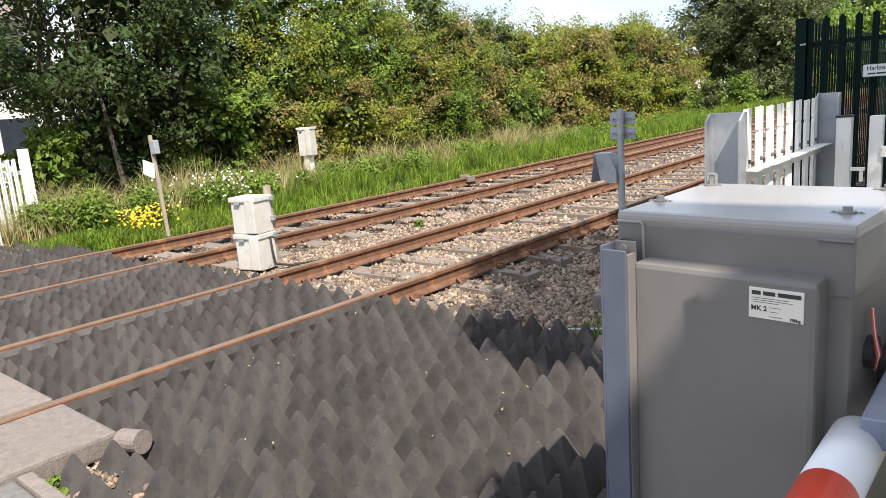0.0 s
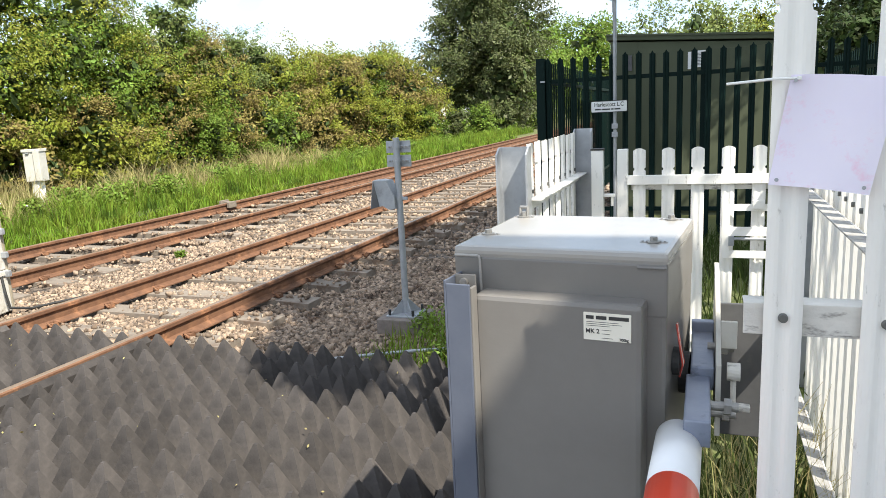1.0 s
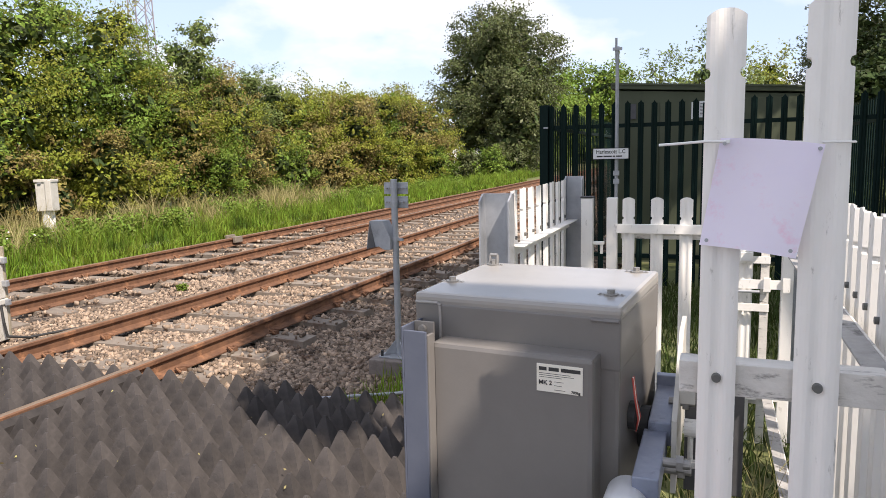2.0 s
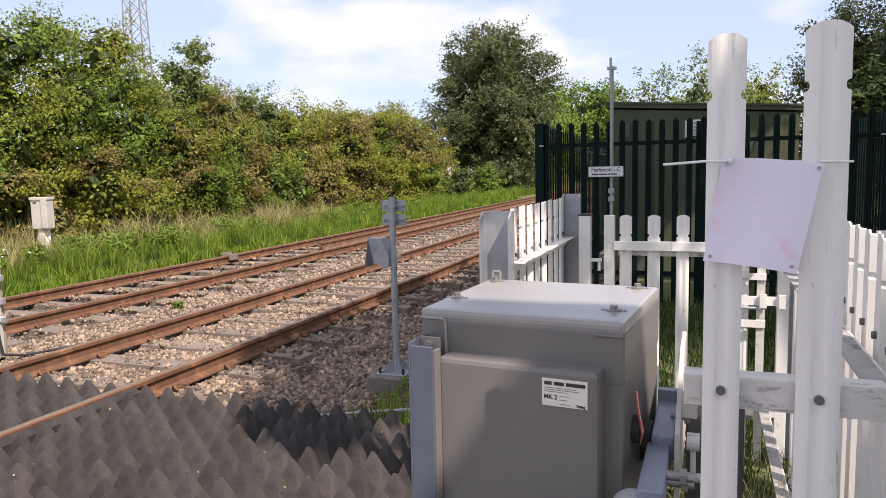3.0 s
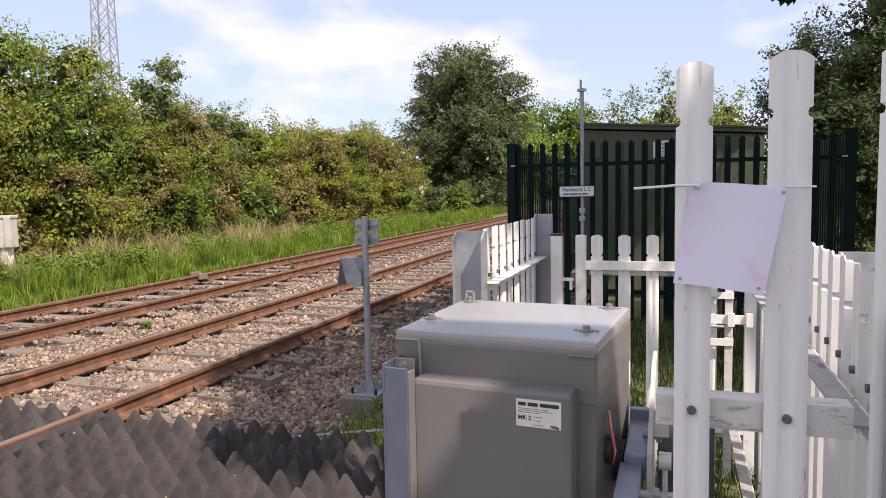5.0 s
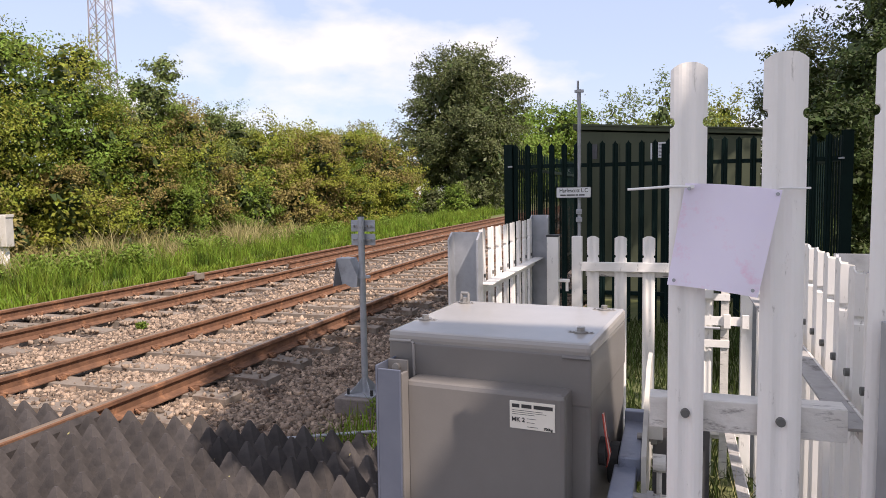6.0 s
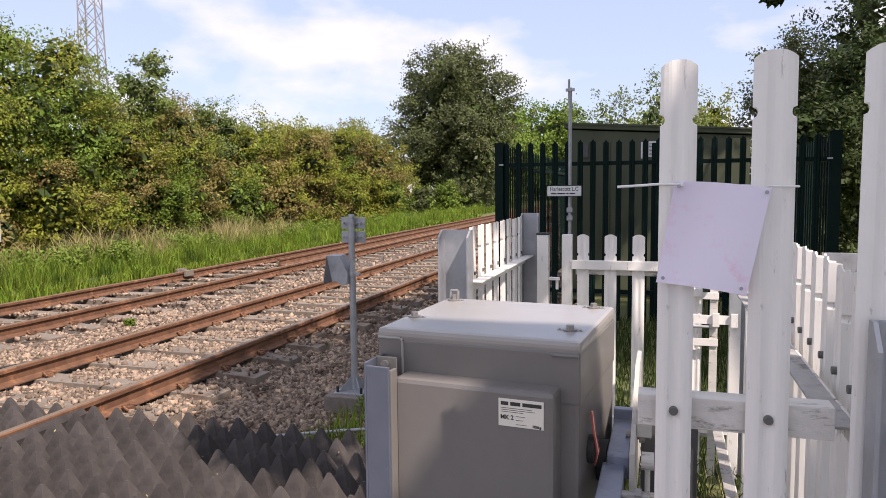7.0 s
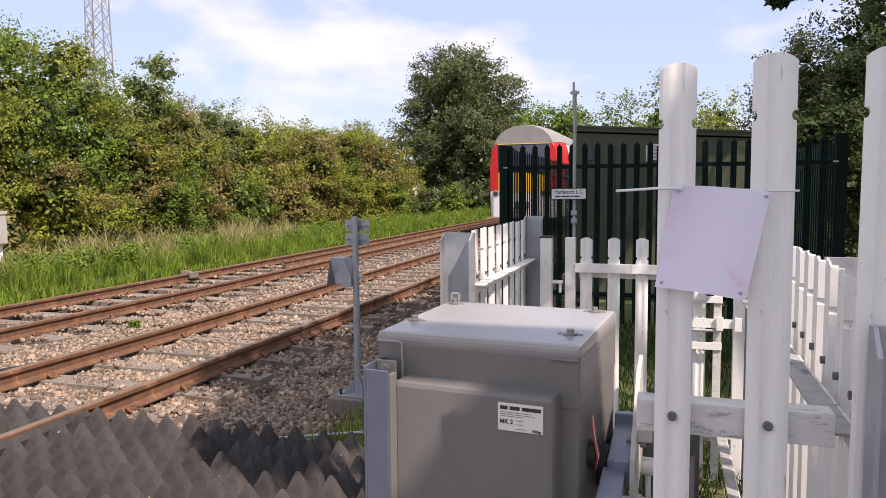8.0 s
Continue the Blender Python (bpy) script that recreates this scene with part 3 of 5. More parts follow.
def left_fence():
    t = thing("picket_fence", "low white picket fence with waisted heads beside the track", "fence")
    me = pale_mesh("picket", 0.066, 1.395 - GZ, M["white"], "flat", ((1.285 - GZ, 0.010),), 0.012, flange=0.013)
    for k in range(8):
        child("picket", me, t, pose(3.300, 4.53 + 0.161 * k, GZ + rng.uniform(-0.005, 0.005), 0, 0, 90 + rng.uniform(-2.5, 2.5)))
        bm = bm_new()
        rod(bm, (3.29, 4.53 + 0.161 * k, 1.175), (3.306, 4.53 + 0.161 * k, 1.175), 0.009, 10)
        part("bolt_cap", bm, M["plug"], t)
    for z0 in (1.150, 0.22):
        bm = bm_new()
        box(bm, 3.302, 3.308, 4.42, 5.76, z0 - 0.05, z0, 0.0015)
        box(bm, 3.308, 3.362, 4.44, 5.74, z0 - 0.006, z0, 0.0015)
        part("rail_angle", bm, M["white"], t, "white painted angle rail")
    bm = bm_new()
    channel(bm, 3.178, 3.318, 4.43, GZ, 1.385, 0.075, 0.008, 0.03)
    part("post", bm, M["galv"], t, "light grey galvanised channel post")
    bm = bm_new()
    channel(bm, 3.285, 3.395, 5.76, GZ, 1.415, 0.05, 0.008, 0.02)
    part("post", bm, M["galv"], t, "light grey galvanised channel post")


def gate():
    t = thing("picket_gate", "white steel picket gate with a sliding latch", "gate")
    me = pale_mesh("picket", 0.070, 1.295 - GZ - 0.05, M["white"], "round", ((1.175 - GZ - 0.05, 0.009),), 0.012)
    for k in range(5):
        child("picket", me, t, pose(3.685 + 0.159 * k, 5.585, GZ + 0.05))
    for x in (3.59, 4.53):
        bm = bm_new()
        box(bm, x - 0.03, x + 0.03, 5.58, 5.635, GZ + 0.04, 1.292, 0.004)
        part("stile", bm, M["white"], t)
    for z0, z1 in ((1.088, 1.14), (0.16, 0.21)):
        bm = bm_new()
        box(bm, 3.62, 4.50, 5.566, 5.572, z0, z1, 0.001)
        box(bm, 3.62, 4.50, 5.572, 5.60, z1 - 0.006, z1, 0.001)
        part("gate_rail", bm, M["white"], t)
        bm = bm_new()
        box(bm, 3.64, 4.48, 5.606, 5.612, z0 - 0.035, z0 + 0.006, 0.001)
        part("backing_bar", bm, M["white_worn"], t, "weathered grey-white backing bar")
    bm = bm_new()
    box(bm, 4.394, 4.437, 5.558, 5.566, GZ + 0.05, 1.09, 0.002)
    part("latch_upright", bm, M["white_worn"], t, "weathered upright bar beside the latch")
    bm = bm_new()
    for z0, z1, xa in ((0.938, 0.976, 4.44), (0.797, 0.848, 4.51), (0.672, 0.714, 4.44)):
        box(bm, 4.14, xa, 5.548, 5.556, z0, z1, 0.001)
    box(bm, 4.137, 4.175, 5.540, 5.548, 0.672, 0.976, 0.001)
    for x in (4.408, 4.503):
        box(bm, x, x + 0.036, 5.530, 5.548, 0.785, 0.862, 0.002)
    part("latch_frame", bm, M["white"], t, "white steel latch guard frame")
    bm = bm_new()
    box(bm, 4.17, 4.20, 5.525, 5.540, 0.745, 0.80, 0.003)
    rod(bm, (4.2, 5.53, 0.785), (4.39, 5.53, 0.785), 0.008, 10)
    part("bolt", bm, M["galv"], t, "galvanised sliding bolt")
    bm = bm_new()
    box(bm, 4.29, 4.35, 5.525, 5.547, 0.952, 1.0, 0.003)
    part("latch_box", bm, M["white"], t, "small white latch box")
    g = thing("gate_post", "square white steel gate post with a dark cap", "post")
    bm = bm_new()
    box(bm, 3.412, 3.480, 5.575, 5.64, GZ, 1.290, 0.004)
    part("shaft", bm, M["white"], g)
    bm = bm_new()
    box(bm, 3.408, 3.484, 5.571, 5.644, 1.290, 1.300, 0.002)
    part("cap", bm, M["black"], g, "thin black cap")
    bm = bm_new()
    box(bm, 3.48, 3.545, 5.585, 5.62, 1.015, 1.032, 0.003)
    rod(bm, (3.53, 5.60, 0.96), (3.53, 5.60, 1.03), 0.009, 10)
    part("hinge", bm, M["white"], g)


def palisade():
    t = thing("palisade_fence", "dark green steel palisade fence with triple-pointed heads", "fence")
    me = pale_mesh("pale", 0.070, 2.18 - GZ, M["green"], "triple", (), 0.020)
    runs = [((2.16, 10.45), (5.98, 10.45), 0), ((2.05, 10.55), (2.05, 20.6), -90), ((6.02, 10.55), (6.02, 15.6), 90)]
    for (xa, ya), (xb, yb), turn in runs:
        length = math.hypot(xb - xa, yb - ya)
        n = int(length / 0.155)
        for k in range(n + 1):
            f = k / n
            child("pale", me, t, pose(xa + (xb - xa) * f, ya + (yb - ya) * f, GZ + rng.uniform(-0.006, 0.006), 0, 0, turn + rng.uniform(-2, 2)))
        for z in (1.88, 0.25):
            bm = bm_new()
            if turn == 0:
                box(bm, xa, xb, ya + 0.026, ya + 0.034, z - 0.025, z + 0.025, 0.002)
                box(bm, xa, xb, ya + 0.034, ya + 0.075, z + 0.017, z + 0.025, 0.002)
            else:
                s = 1 if turn < 0 else -1
                box(bm, min(xa + s * 0.026, xa + s * 0.034), max(xa + s * 0.026, xa + s * 0.034), ya, yb, z - 0.025, z + 0.025, 0.002)
            part("rail_angle", bm, M["green"], t)
    for x, y, z in ((2.07, 10.47, 2.17), (6.01, 10.47, 2.20), (4.04, 10.56, 2.12)):
        bm = bm_new()
        box(bm, x - 0.055, x + 0.055, y - 0.05, y - 0.043, GZ, z, 0.002)
        box(bm, x - 0.055, x + 0.055, y + 0.043, y + 0.05, GZ, z, 0.002)
        box(bm, x - 0.005, x + 0.005, y - 0.043, y + 0.043, GZ, z, 0.001)
        part("post", bm, M["green"], t)
    for x in (2.10, 5.94):
        bm = bm_new()
        box(bm, x - 0.03, x + 0.03, 10.405, 10.412, 1.872, 1.892, 0.001)
        part("fixing_plate", bm, M["galv"], t, "small bright fixing plate")


near_fence()
right_fence()
left_fence()
gate()
palisade()


# ---- barrier machine and boom ----
def text_mesh(name, body, size, m, material, parent, align="LEFT", shear=0.0, width=1.0):
    cu = bpy.data.curves.new(name, 'FONT')
    cu.body, cu.size, cu.align_x, cu.align_y = body, size, align, 'CENTER'
    cu.extrude = 0.0004
    cu.offset = 0.0003 if size < 0.03 else 0.001
    ob = bpy.data.objects.new(name, cu)
    scene.collection.objects.link(ob)
    me = bpy.data.meshes.new_from_object(ob.evaluated_get(bpy.context.evaluated_depsgraph_get()))
    bpy.data.objects.remove(ob)
    me.materials.clear()
    me.materials.append(material)
    o = new(name, me)
    o.parent = parent
    o.matrix_basis = m @ Matrix.Diagonal((width, 1, 1, 1))
    return o


def barrier_machine():
    t = thing("barrier_machine", "grey steel level crossing barrier machine cabinet with a sloped lid", "barrier machine", at=pose(3.434, 3.047, 0, 0, 0, -5.6))
    W, D = 0.53, 0.474
    bm = bm_new()
    box(bm, 0.003, W - 0.003, 0.003, D - 0.003, -0.14, 1.12, 0.010)
    part("body", bm, M["cabinet"], t)
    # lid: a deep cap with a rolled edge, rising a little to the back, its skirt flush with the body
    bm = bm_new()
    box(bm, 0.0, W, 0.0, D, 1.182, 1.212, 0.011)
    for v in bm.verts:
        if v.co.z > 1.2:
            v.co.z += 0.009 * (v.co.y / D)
    # paler paint gives the top its sunlit tone; the skirt keeps the body's
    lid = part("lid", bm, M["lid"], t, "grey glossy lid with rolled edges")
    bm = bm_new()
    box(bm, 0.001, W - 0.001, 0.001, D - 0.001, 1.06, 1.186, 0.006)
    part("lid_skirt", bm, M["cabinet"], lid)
    bm = bm_new()
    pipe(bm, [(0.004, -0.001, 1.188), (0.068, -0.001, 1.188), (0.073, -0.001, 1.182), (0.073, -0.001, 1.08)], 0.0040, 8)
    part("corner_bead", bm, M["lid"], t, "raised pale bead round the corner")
    bm = bm_new()
    pipe(bm, [(0.462, -0.001, 1.178), (W - 0.004, -0.001, 1.178)], 0.0040, 8)
    part("edge_bead", bm, M["cabinet"], t)
    # front cover
    bm = bm_new()
    box(bm, 0.078, 0.484, -0.065, 0.013, 0.02, 1.104, 0.012)
    part("front_cover", bm, M["cabinet"], t)
    bm = bm_new()
    rod(bm, (0.345, -0.064, 0.565), (0.345, -0.071, 0.565), 0.011, 16)
    part("lock", bm, M["bolt"], t)
    bm = bm_new()
    rod(bm, (0.428, -0.064, 0.555), (0.428, -0.072, 0.555), 0.014, 16)
    rod(bm, (0.428, -0.071, 0.555), (0.428, -0.074, 0.555), 0.007, 12)
    part("keyhole", bm, M["plug"], t)
    # upright flange plate at the left edge
    bm = bm_new()
    box(bm, 0.024, 0.086, -0.106, -0.098, -0.10, 1.138, 0.002)
    box(bm, 0.018, 0.024, -0.106, -0.002, -0.10, 1.146, 0.002)
    part("edge_plate", bm, M["bluegrey"], t, "blue-grey painted upright edge plate")
    bm = bm_new()
    box(bm, 0.080, 0.089, -0.0978, -0.0655, -0.10, 1.128, 0.002)
    box(bm, 0.0242, 0.0798, -0.050, -0.044, 1.06, 1.150, 0.002)
    part("edge_return", bm, M["cabinet"], t)
    bm = bm_new()
    rod(bm, (0.050, -0.051, 1.132), (0.050, -0.060, 1.132), 0.010, 12)
    part("edge_bolt", bm, M["bolt"], t)
    # lid bolts with washers plates
    for x, y in ((0.478, 0.120), (0.475, 0.435), (0.040, 0.430), (0.034, 0.155)):
        z = 1.2115 + 0.009 * y / D
        bm = bm_new()
        box(bm, x - 0.032, x + 0.032, y - 0.006, y + 0.006, z, z + 0.002, 0.0006)
        hexbolt(bm, (x, y, z + 0.001), (0, 0, 1), 0.0095, 0.013)
        rod(bm, (x - 0.026, y, z + 0.001), (x - 0.026, y, z + 0.004), 0.003, 8)
        rod(bm, (x + 0.026, y, z + 0.001), (x + 0.026, y, z + 0.004), 0.003, 8)
        part("lid_bolt", bm, M["bolt"], lid)
    bm = bm_new()
    pipe(bm, [(0.028, 0.432, 1.222), (0.028, 0.436, 1.250), (0.052, 0.436, 1.250), (0.052, 0.432, 1.222)], 0.005, 8)
    box(bm, 0.034, 0.048, 0.425, 0.440, 1.220, 1.238, 0.003)
    part("padlock", bm, M["bolt"], lid, "small padlock on the lid")
    # maker's plate
    LX, LZ = 0.061, 0.0705
    bm = bm_new()
    box(bm, 0.292 + LX, 0.400 + LX, -0.0680, -0.0648, 0.947 + LZ, 1.012 + LZ, 0.001)
    plate = part("maker_plate", bm, M["label"], t, "cream printed maker's plate")
    bm = bm_new()
    for k, (xa, xb) in enumerate(((0.298, 0.316), (0.321, 0.345), (0.350, 0.395))):
        box(bm, xa + LX, xb + LX, -0.0686, -0.0679, 0.997 + LZ, 1.0055 + LZ)
    part("name_bar", bm, M["ink"], plate)
    bm = bm_new()
    for z, xb in ((0.990, 0.372), (0.9855, 0.380), (0.981, 0.352)):
        box(bm, 0.298 + LX, xb + LX, -0.0684, -0.0679, z + LZ, z + LZ + 0.0010)
    for z, xb in ((0.972, 0.356), (0.963, 0.352), (0.953, 0.360)):
        box(bm, 0.334 + LX, xb + LX, -0.0684, -0.0679, z + LZ, z + LZ + 0.0010)
    part("small_print", bm, M["ink"], plate)
    flat = pose(0, 0, 0, 90, 0, 0)
    text_mesh("type_mark", "MK 2", 0.0145, pose(0.297 + LX, -0.0685, 0.9685 + LZ) @ flat, M["ink"], plate)
    text_mesh("weight_mark", "700kg", 0.0085, pose(0.374 + LX, -0.0685, 0.9525 + LZ) @ flat, M["ink"], plate)
    # pivot boss and wiring on the side
    bm = bm_new()
    rod(bm, (W - 0.004, 0.26, 0.84), (W + 0.022, 0.26, 0.84), 0.055, 24)
    rod(bm, (W - 0.004, 0.12, 0.92), (W + 0.014, 0.12, 0.92), 0.035, 18)
    part("pivot_boss", bm, M["black"], t, "black round pivot cover")
    for k, dx in enumerate((0.0, 0.006, 0.012)):
        bm = bm_new()
        pipe(bm, [(W + 0.006, 0.10 + dx, 1.02), (W + 0.016, 0.085 + dx, 0.97), (W + 0.022, 0.095 + dx * 2, 0.92), (W + 0.012, 0.12, 0.88)], 0.0022, 6)
        part("wire", bm, M["wire_red"] if k != 1 else M["label"], t, "thin loose wire")
    bm = bm_new()
    box(bm, -0.06, W + 0.10, -0.14, D + 0.08, -0.33, -0.12, 0.012)
    tagged(part("plinth", bm, M["concrete"], None), "concrete plinth under the barrier machine", "plinth").matrix_basis = pose(3.434, 3.047, 0, 0, 0, -5.6)


def boom():
    t = thing("barrier_boom", "lowered red and white crossing barrier boom in a steel bracket", "barrier boom")
    bm = bm_new()
    rod(bm, (3.985, 2.69, 0.80), (3.990, 2.93, 0.80), 0.050, 32)
    part("white_band", bm, M["tube_white"], t, "white reflective band", smooth=False)
    for f in t.children[-1].data.polygons:
        f.use_smooth = abs(f.normal.y) < 0.5
    for k in range(3):
        for name, y0, y1, mt in (("red_band", 2.09, 2.69, "tube_red"), ("white_band", 1.49, 2.09, "tube_white")):
            bm = bm_new()
            rod(bm, (3.985, y0 - 1.2 * k, 0.80), (3.985, y1 - 1.2 * k, 0.80), 0.050 + (0.0004 if name == "red_band" else 0), 32)
            ob = part(name, bm, M[mt], t, name.split("_")[0] + " reflective band")
            for f in ob.data.polygons:
                f.use_smooth = abs(f.normal.y) < 0.5
    bm = bm_new()
    box(bm, 4.000, 4.056, 2.88, 3.16, 0.812, 0.872, 0.004)
    part("bracket_shoe", bm, M["bracket"], t, "grey painted bracket shoe")
    bm = bm_new()
    box(bm, 4.010, 4.066, 3.15, 3.46, 0.835, 0.895, 0.004)
    box(bm, 4.008, 4.068, 3.44, 3.47, 0.825, 0.925, 0.004)
    part("bracket_arm", bm, M["bracket"], t, "grey painted bracket arm")
    # cream side plate with a sloping head
    bm = bm_new()
    v = [(3.10, 0.74), (3.62, 0.74), (3.62, 1.06), (3.44, 1.06), (3.10, 0.92)]
    p = [bm.verts.new((4.068, py, pz)) for py, pz in v]
    q = [bm.verts.new((4.080, py, pz)) for py, pz in v]
    bm.faces.new(p)
    bm.faces.new(q[::-1])
    for i in range(5):
        bm.faces.new((p[i], q[i], q[(i + 1) % 5], p[(i + 1) % 5]))
    bmesh.ops.recalc_face_normals(bm, faces=bm.faces)
    part("side_plate", bm, M["offwhite"], t, "cream side plate with a sloping head")
    bm = bm_new()
    box(bm, 4.080, 4.118, 3.20, 3.212, 0.93, 1.0, 0.002)
    part("stop_lug", bm, M["offwhite"], t, "cream stop lug")
    bm = bm_new()
    box(bm, 4.081, 4.250, 3.63, 3.642, 0.50, 0.93, 0.003)
    part("counter_plate", bm, M["darkpaint"], t, "dark steel counterweight plate")
    for y, z in ((3.0, 0.86), (3.10, 0.80), (3.30, 0.90)):
        bm = bm_new()
        rod(bm, (4.05, y, z), (4.115, y, z), 0.011, 12)
        rod(bm, (4.085, y, z), (4.100, y, z), 0.020, 6)
        part("bolt", bm, M["bolt"], t)
    bm = bm_new()
    rod(bm, (4.095, 3.16, 0.885), (4.125, 3.16, 0.885), 0.022, 18)
    rod(bm, (4.11, 3.16, 0.80), (4.11, 3.16, 0.88), 0.007, 10)
    box(bm, 4.085, 4.15, 3.15, 3.175, 0.785, 0.80, 0.003)
    part("link", bm, M["white_worn"], t, "pale worn linkage")


def notice():
    t = thing("notice", "faded lilac laminated paper notice tied to the pickets", "notice")
    nx, nz = 14, 14
    vs = []
    for k in range(2):
        for j in range(nz + 1):
            for i in range(nx + 1):
                u, v = i / nx, j / nz
                x = 4.156 + 0.148 * u - 0.028 * v - 0.007 * v * u
                z = 1.576 - 0.171 * v - 0.014 * u - 0.003 * v * u + 0.003 * math.sin(3.1 * u)
                y = 2.630 - 0.004 * math.sin(math.pi * u) - 0.010 * v * v + 0.004 * math.sin(4 * u + 2 * v) - 0.006 * u * v + 0.0006 * k
                vs.append((x, y, z))
    n, q = nx + 1, (nx + 1) * (nz + 1)
    fs = []
    for j in range(nz):
        for i in range(nx):
            a = j * n + i
            fs.append((a, a + 1, a + n + 1, a + n))
            fs.append((q + a, q + a + n, q + a + n + 1, q + a + 1))
    raw("sheet", vs, fs, M["paper"], t, smooth=True)
    for x, z in ((4.162, 1.567), (4.297, 1.556), (4.139, 1.414), (4.261, 1.400)):
        bm = bm_new()
        rod(bm, (x, 2.6265 - (0.012 if z < 1.5 else 0), z), (x, 2.6235 - (0.012 if z < 1.5 else 0), z), 0.0030, 14)
        part("eyelet", bm, M["galv"], t)
    c = thing("cable_tie", "white nylon cable tie round two pickets", "cable tie")
    bm = bm_new()
    pipe(bm, [(4.062, 2.628, 1.567), (4.10, 2.628, 1.569), (4.130, 2.630, 1.571), (4.168, 2.630, 1.570)], 0.0022, 6)
    pipe(bm, [(4.300, 2.632, 1.566), (4.345, 2.634, 1.565), (4.348, 2.66, 1.565), (4.128, 2.66, 1.571), (4.127, 2.632, 1.571)], 0.0018, 6)
    part("strap", bm, M["nylon"], c)
    bm = bm_new()
    box(bm, 4.164, 4.170, 2.624, 2.631, 1.567, 1.573, 0.001)
    part("lock_head", bm, M["nylon"], c)


barrier_machine()
boom()
notice()


# ---- trackside things ----
def signal_post():
    t = thing("track_marker_post", "galvanised post with two clamped plates and a hooded lamp", "post")
    X, Y = 1.69, 6.65
    bm = bm_new()
    rod(bm, (X, Y, -0.10), (X, Y, 1.375), 0.027, 20)
    part("pole", bm, M["galv"], t, smooth=False)
    for z in (1.30, 1.185):
        bm = bm_new()
        box(bm, X - 0.108, X + 0.108, Y + 0.036, Y + 0.044, z - 0.048, z + 0.048, 0.003)
        plate = part("plate", bm, M["galv"], t, "small grey metal plate")
        bm = bm_new()
        box(bm, X - 0.10, X + 0.10, Y + 0.026, Y + 0.036, z - 0.014, z + 0.010, 0.002)
        part("clamp_bar", bm, M["galv"], plate)
        for dx in (-0.075, -0.045, 0.045, 0.075):
            bm = bm_new()
            rod(bm, (X + dx, Y + 0.028, z), (X + dx, Y + 0.012, z), 0.008, 8)
            part("clamp_bolt", bm, M["bolt"], plate)
        bm = bm_new()
        rod(bm, (X, Y, z - 0.010), (X, Y, z + 0.010), 0.032, 20)
        part("clamp_band", bm, M["galv"], plate)
    # hooded lamp, its hood open to one side
    bm = bm_new()
    out = [(-0.245, 0.80), (-0.205, 1.035), (-0.07, 1.035), (0.0, 0.90), (0.0, 0.80), (-0.06, 0.795), (-0.12, 0.825)]
    a = [bm.verts.new((X - 0.02 + px_ * 0.9, Y - 0.06, pz_)) for px_, pz_ in out]
    b = [bm.verts.new((X - 0.02 + px_ * 0.9, Y + 0.07, pz_)) for px_, pz_ in out]
    bm.faces.new(a)
    bm.faces.new(b[::-1])
    for i in range(1, len(out)):
        bm.faces.new((a[i], b[i], b[(i + 1) % len(out)], a[(i + 1) % len(out)]))
    bmesh.ops.recalc_face_normals(bm, faces=bm.faces)
    hood = part("lamp_hood", bm, M["galv"], t, "grey folded metal lamp hood")
    # dark triangle laid on the front, standing for the hood's shaded inside
    bm = bm_new()
    f = [bm.verts.new((X - 0.02 + px_ * 0.9, Y - 0.064, pz_)) for px_, pz_ in ((-0.238, 0.803), (-0.150, 0.818), (-0.200, 1.028))]
    g = [bm.verts.new((v.co.x, v.co.y + 0.003, v.co.z)) for v in f]
    bm.faces.new(f)
    bm.faces.new(g[::-1])
    for i in range(3):
        bm.faces.new((f[i], g[i], g[(i + 1) % 3], f[(i + 1) % 3]))
    bmesh.ops.recalc_face_normals(bm, faces=bm.faces)
    part("lamp_front", bm, M["darkpaint"], hood, "dark plate standing for the shaded hood opening")
    bm = bm_new()
    rod(bm, (X, Y, 0.865), (X, Y, 0.895), 0.034, 20)
    box(bm, X + 0.02, X + 0.07, Y - 0.012, Y + 0.012, 0.868, 0.892, 0.002)
    part("lamp_clamp", bm, M["galv"], t)
    bm = bm_new()
    box(bm, X - 0.13, X + 0.13, Y - 0.13, Y + 0.13, -0.105, -0.092, 0.003)
    for ang in (0, 90, 180, 270):
        m = Matrix.Translation((X, Y, 0)) @ Matrix.Rotation(radians(ang + 45), 4, 'Z')
        v = [m @ Vector(p) for p in ((0.025, -0.003, -0.092), (0.14, -0.003, -0.092), (0.025, -0.003, 0.03))]
        w = [m @ Vector(p) for p in ((0.025, 0.003, -0.092), (0.14, 0.003, -0.092), (0.025, 0.003, 0.03))]
        va, wa = [bm.verts.new(p) for p in v], [bm.verts.new(p) for p in w]
        bm.faces.new(va)
        bm.faces.new(wa[::-1])
        for i in range(3):
            bm.faces.new((va[i], wa[i], wa[(i + 1) % 3], va[(i + 1) % 3]))
    part("base_plate", bm, M["galv"], t)
    for dx in (-0.105, 0.105):
        for dy in (-0.105, 0.105):
            bm = bm_new()
            rod(bm, (X + dx, Y + dy, -0.095), (X + dx, Y + dy, -0.045), 0.012, 10)
            part("anchor_bolt", bm, M["black"], t)
    bm = bm_new()
    box(bm, X - 0.19, X + 0.19, Y - 0.20, Y + 0.18, -0.32, -0.105, 0.012)
    tagged(part("footing", bm, M["concrete"]), "pale concrete footing block in the ballast", "footing")


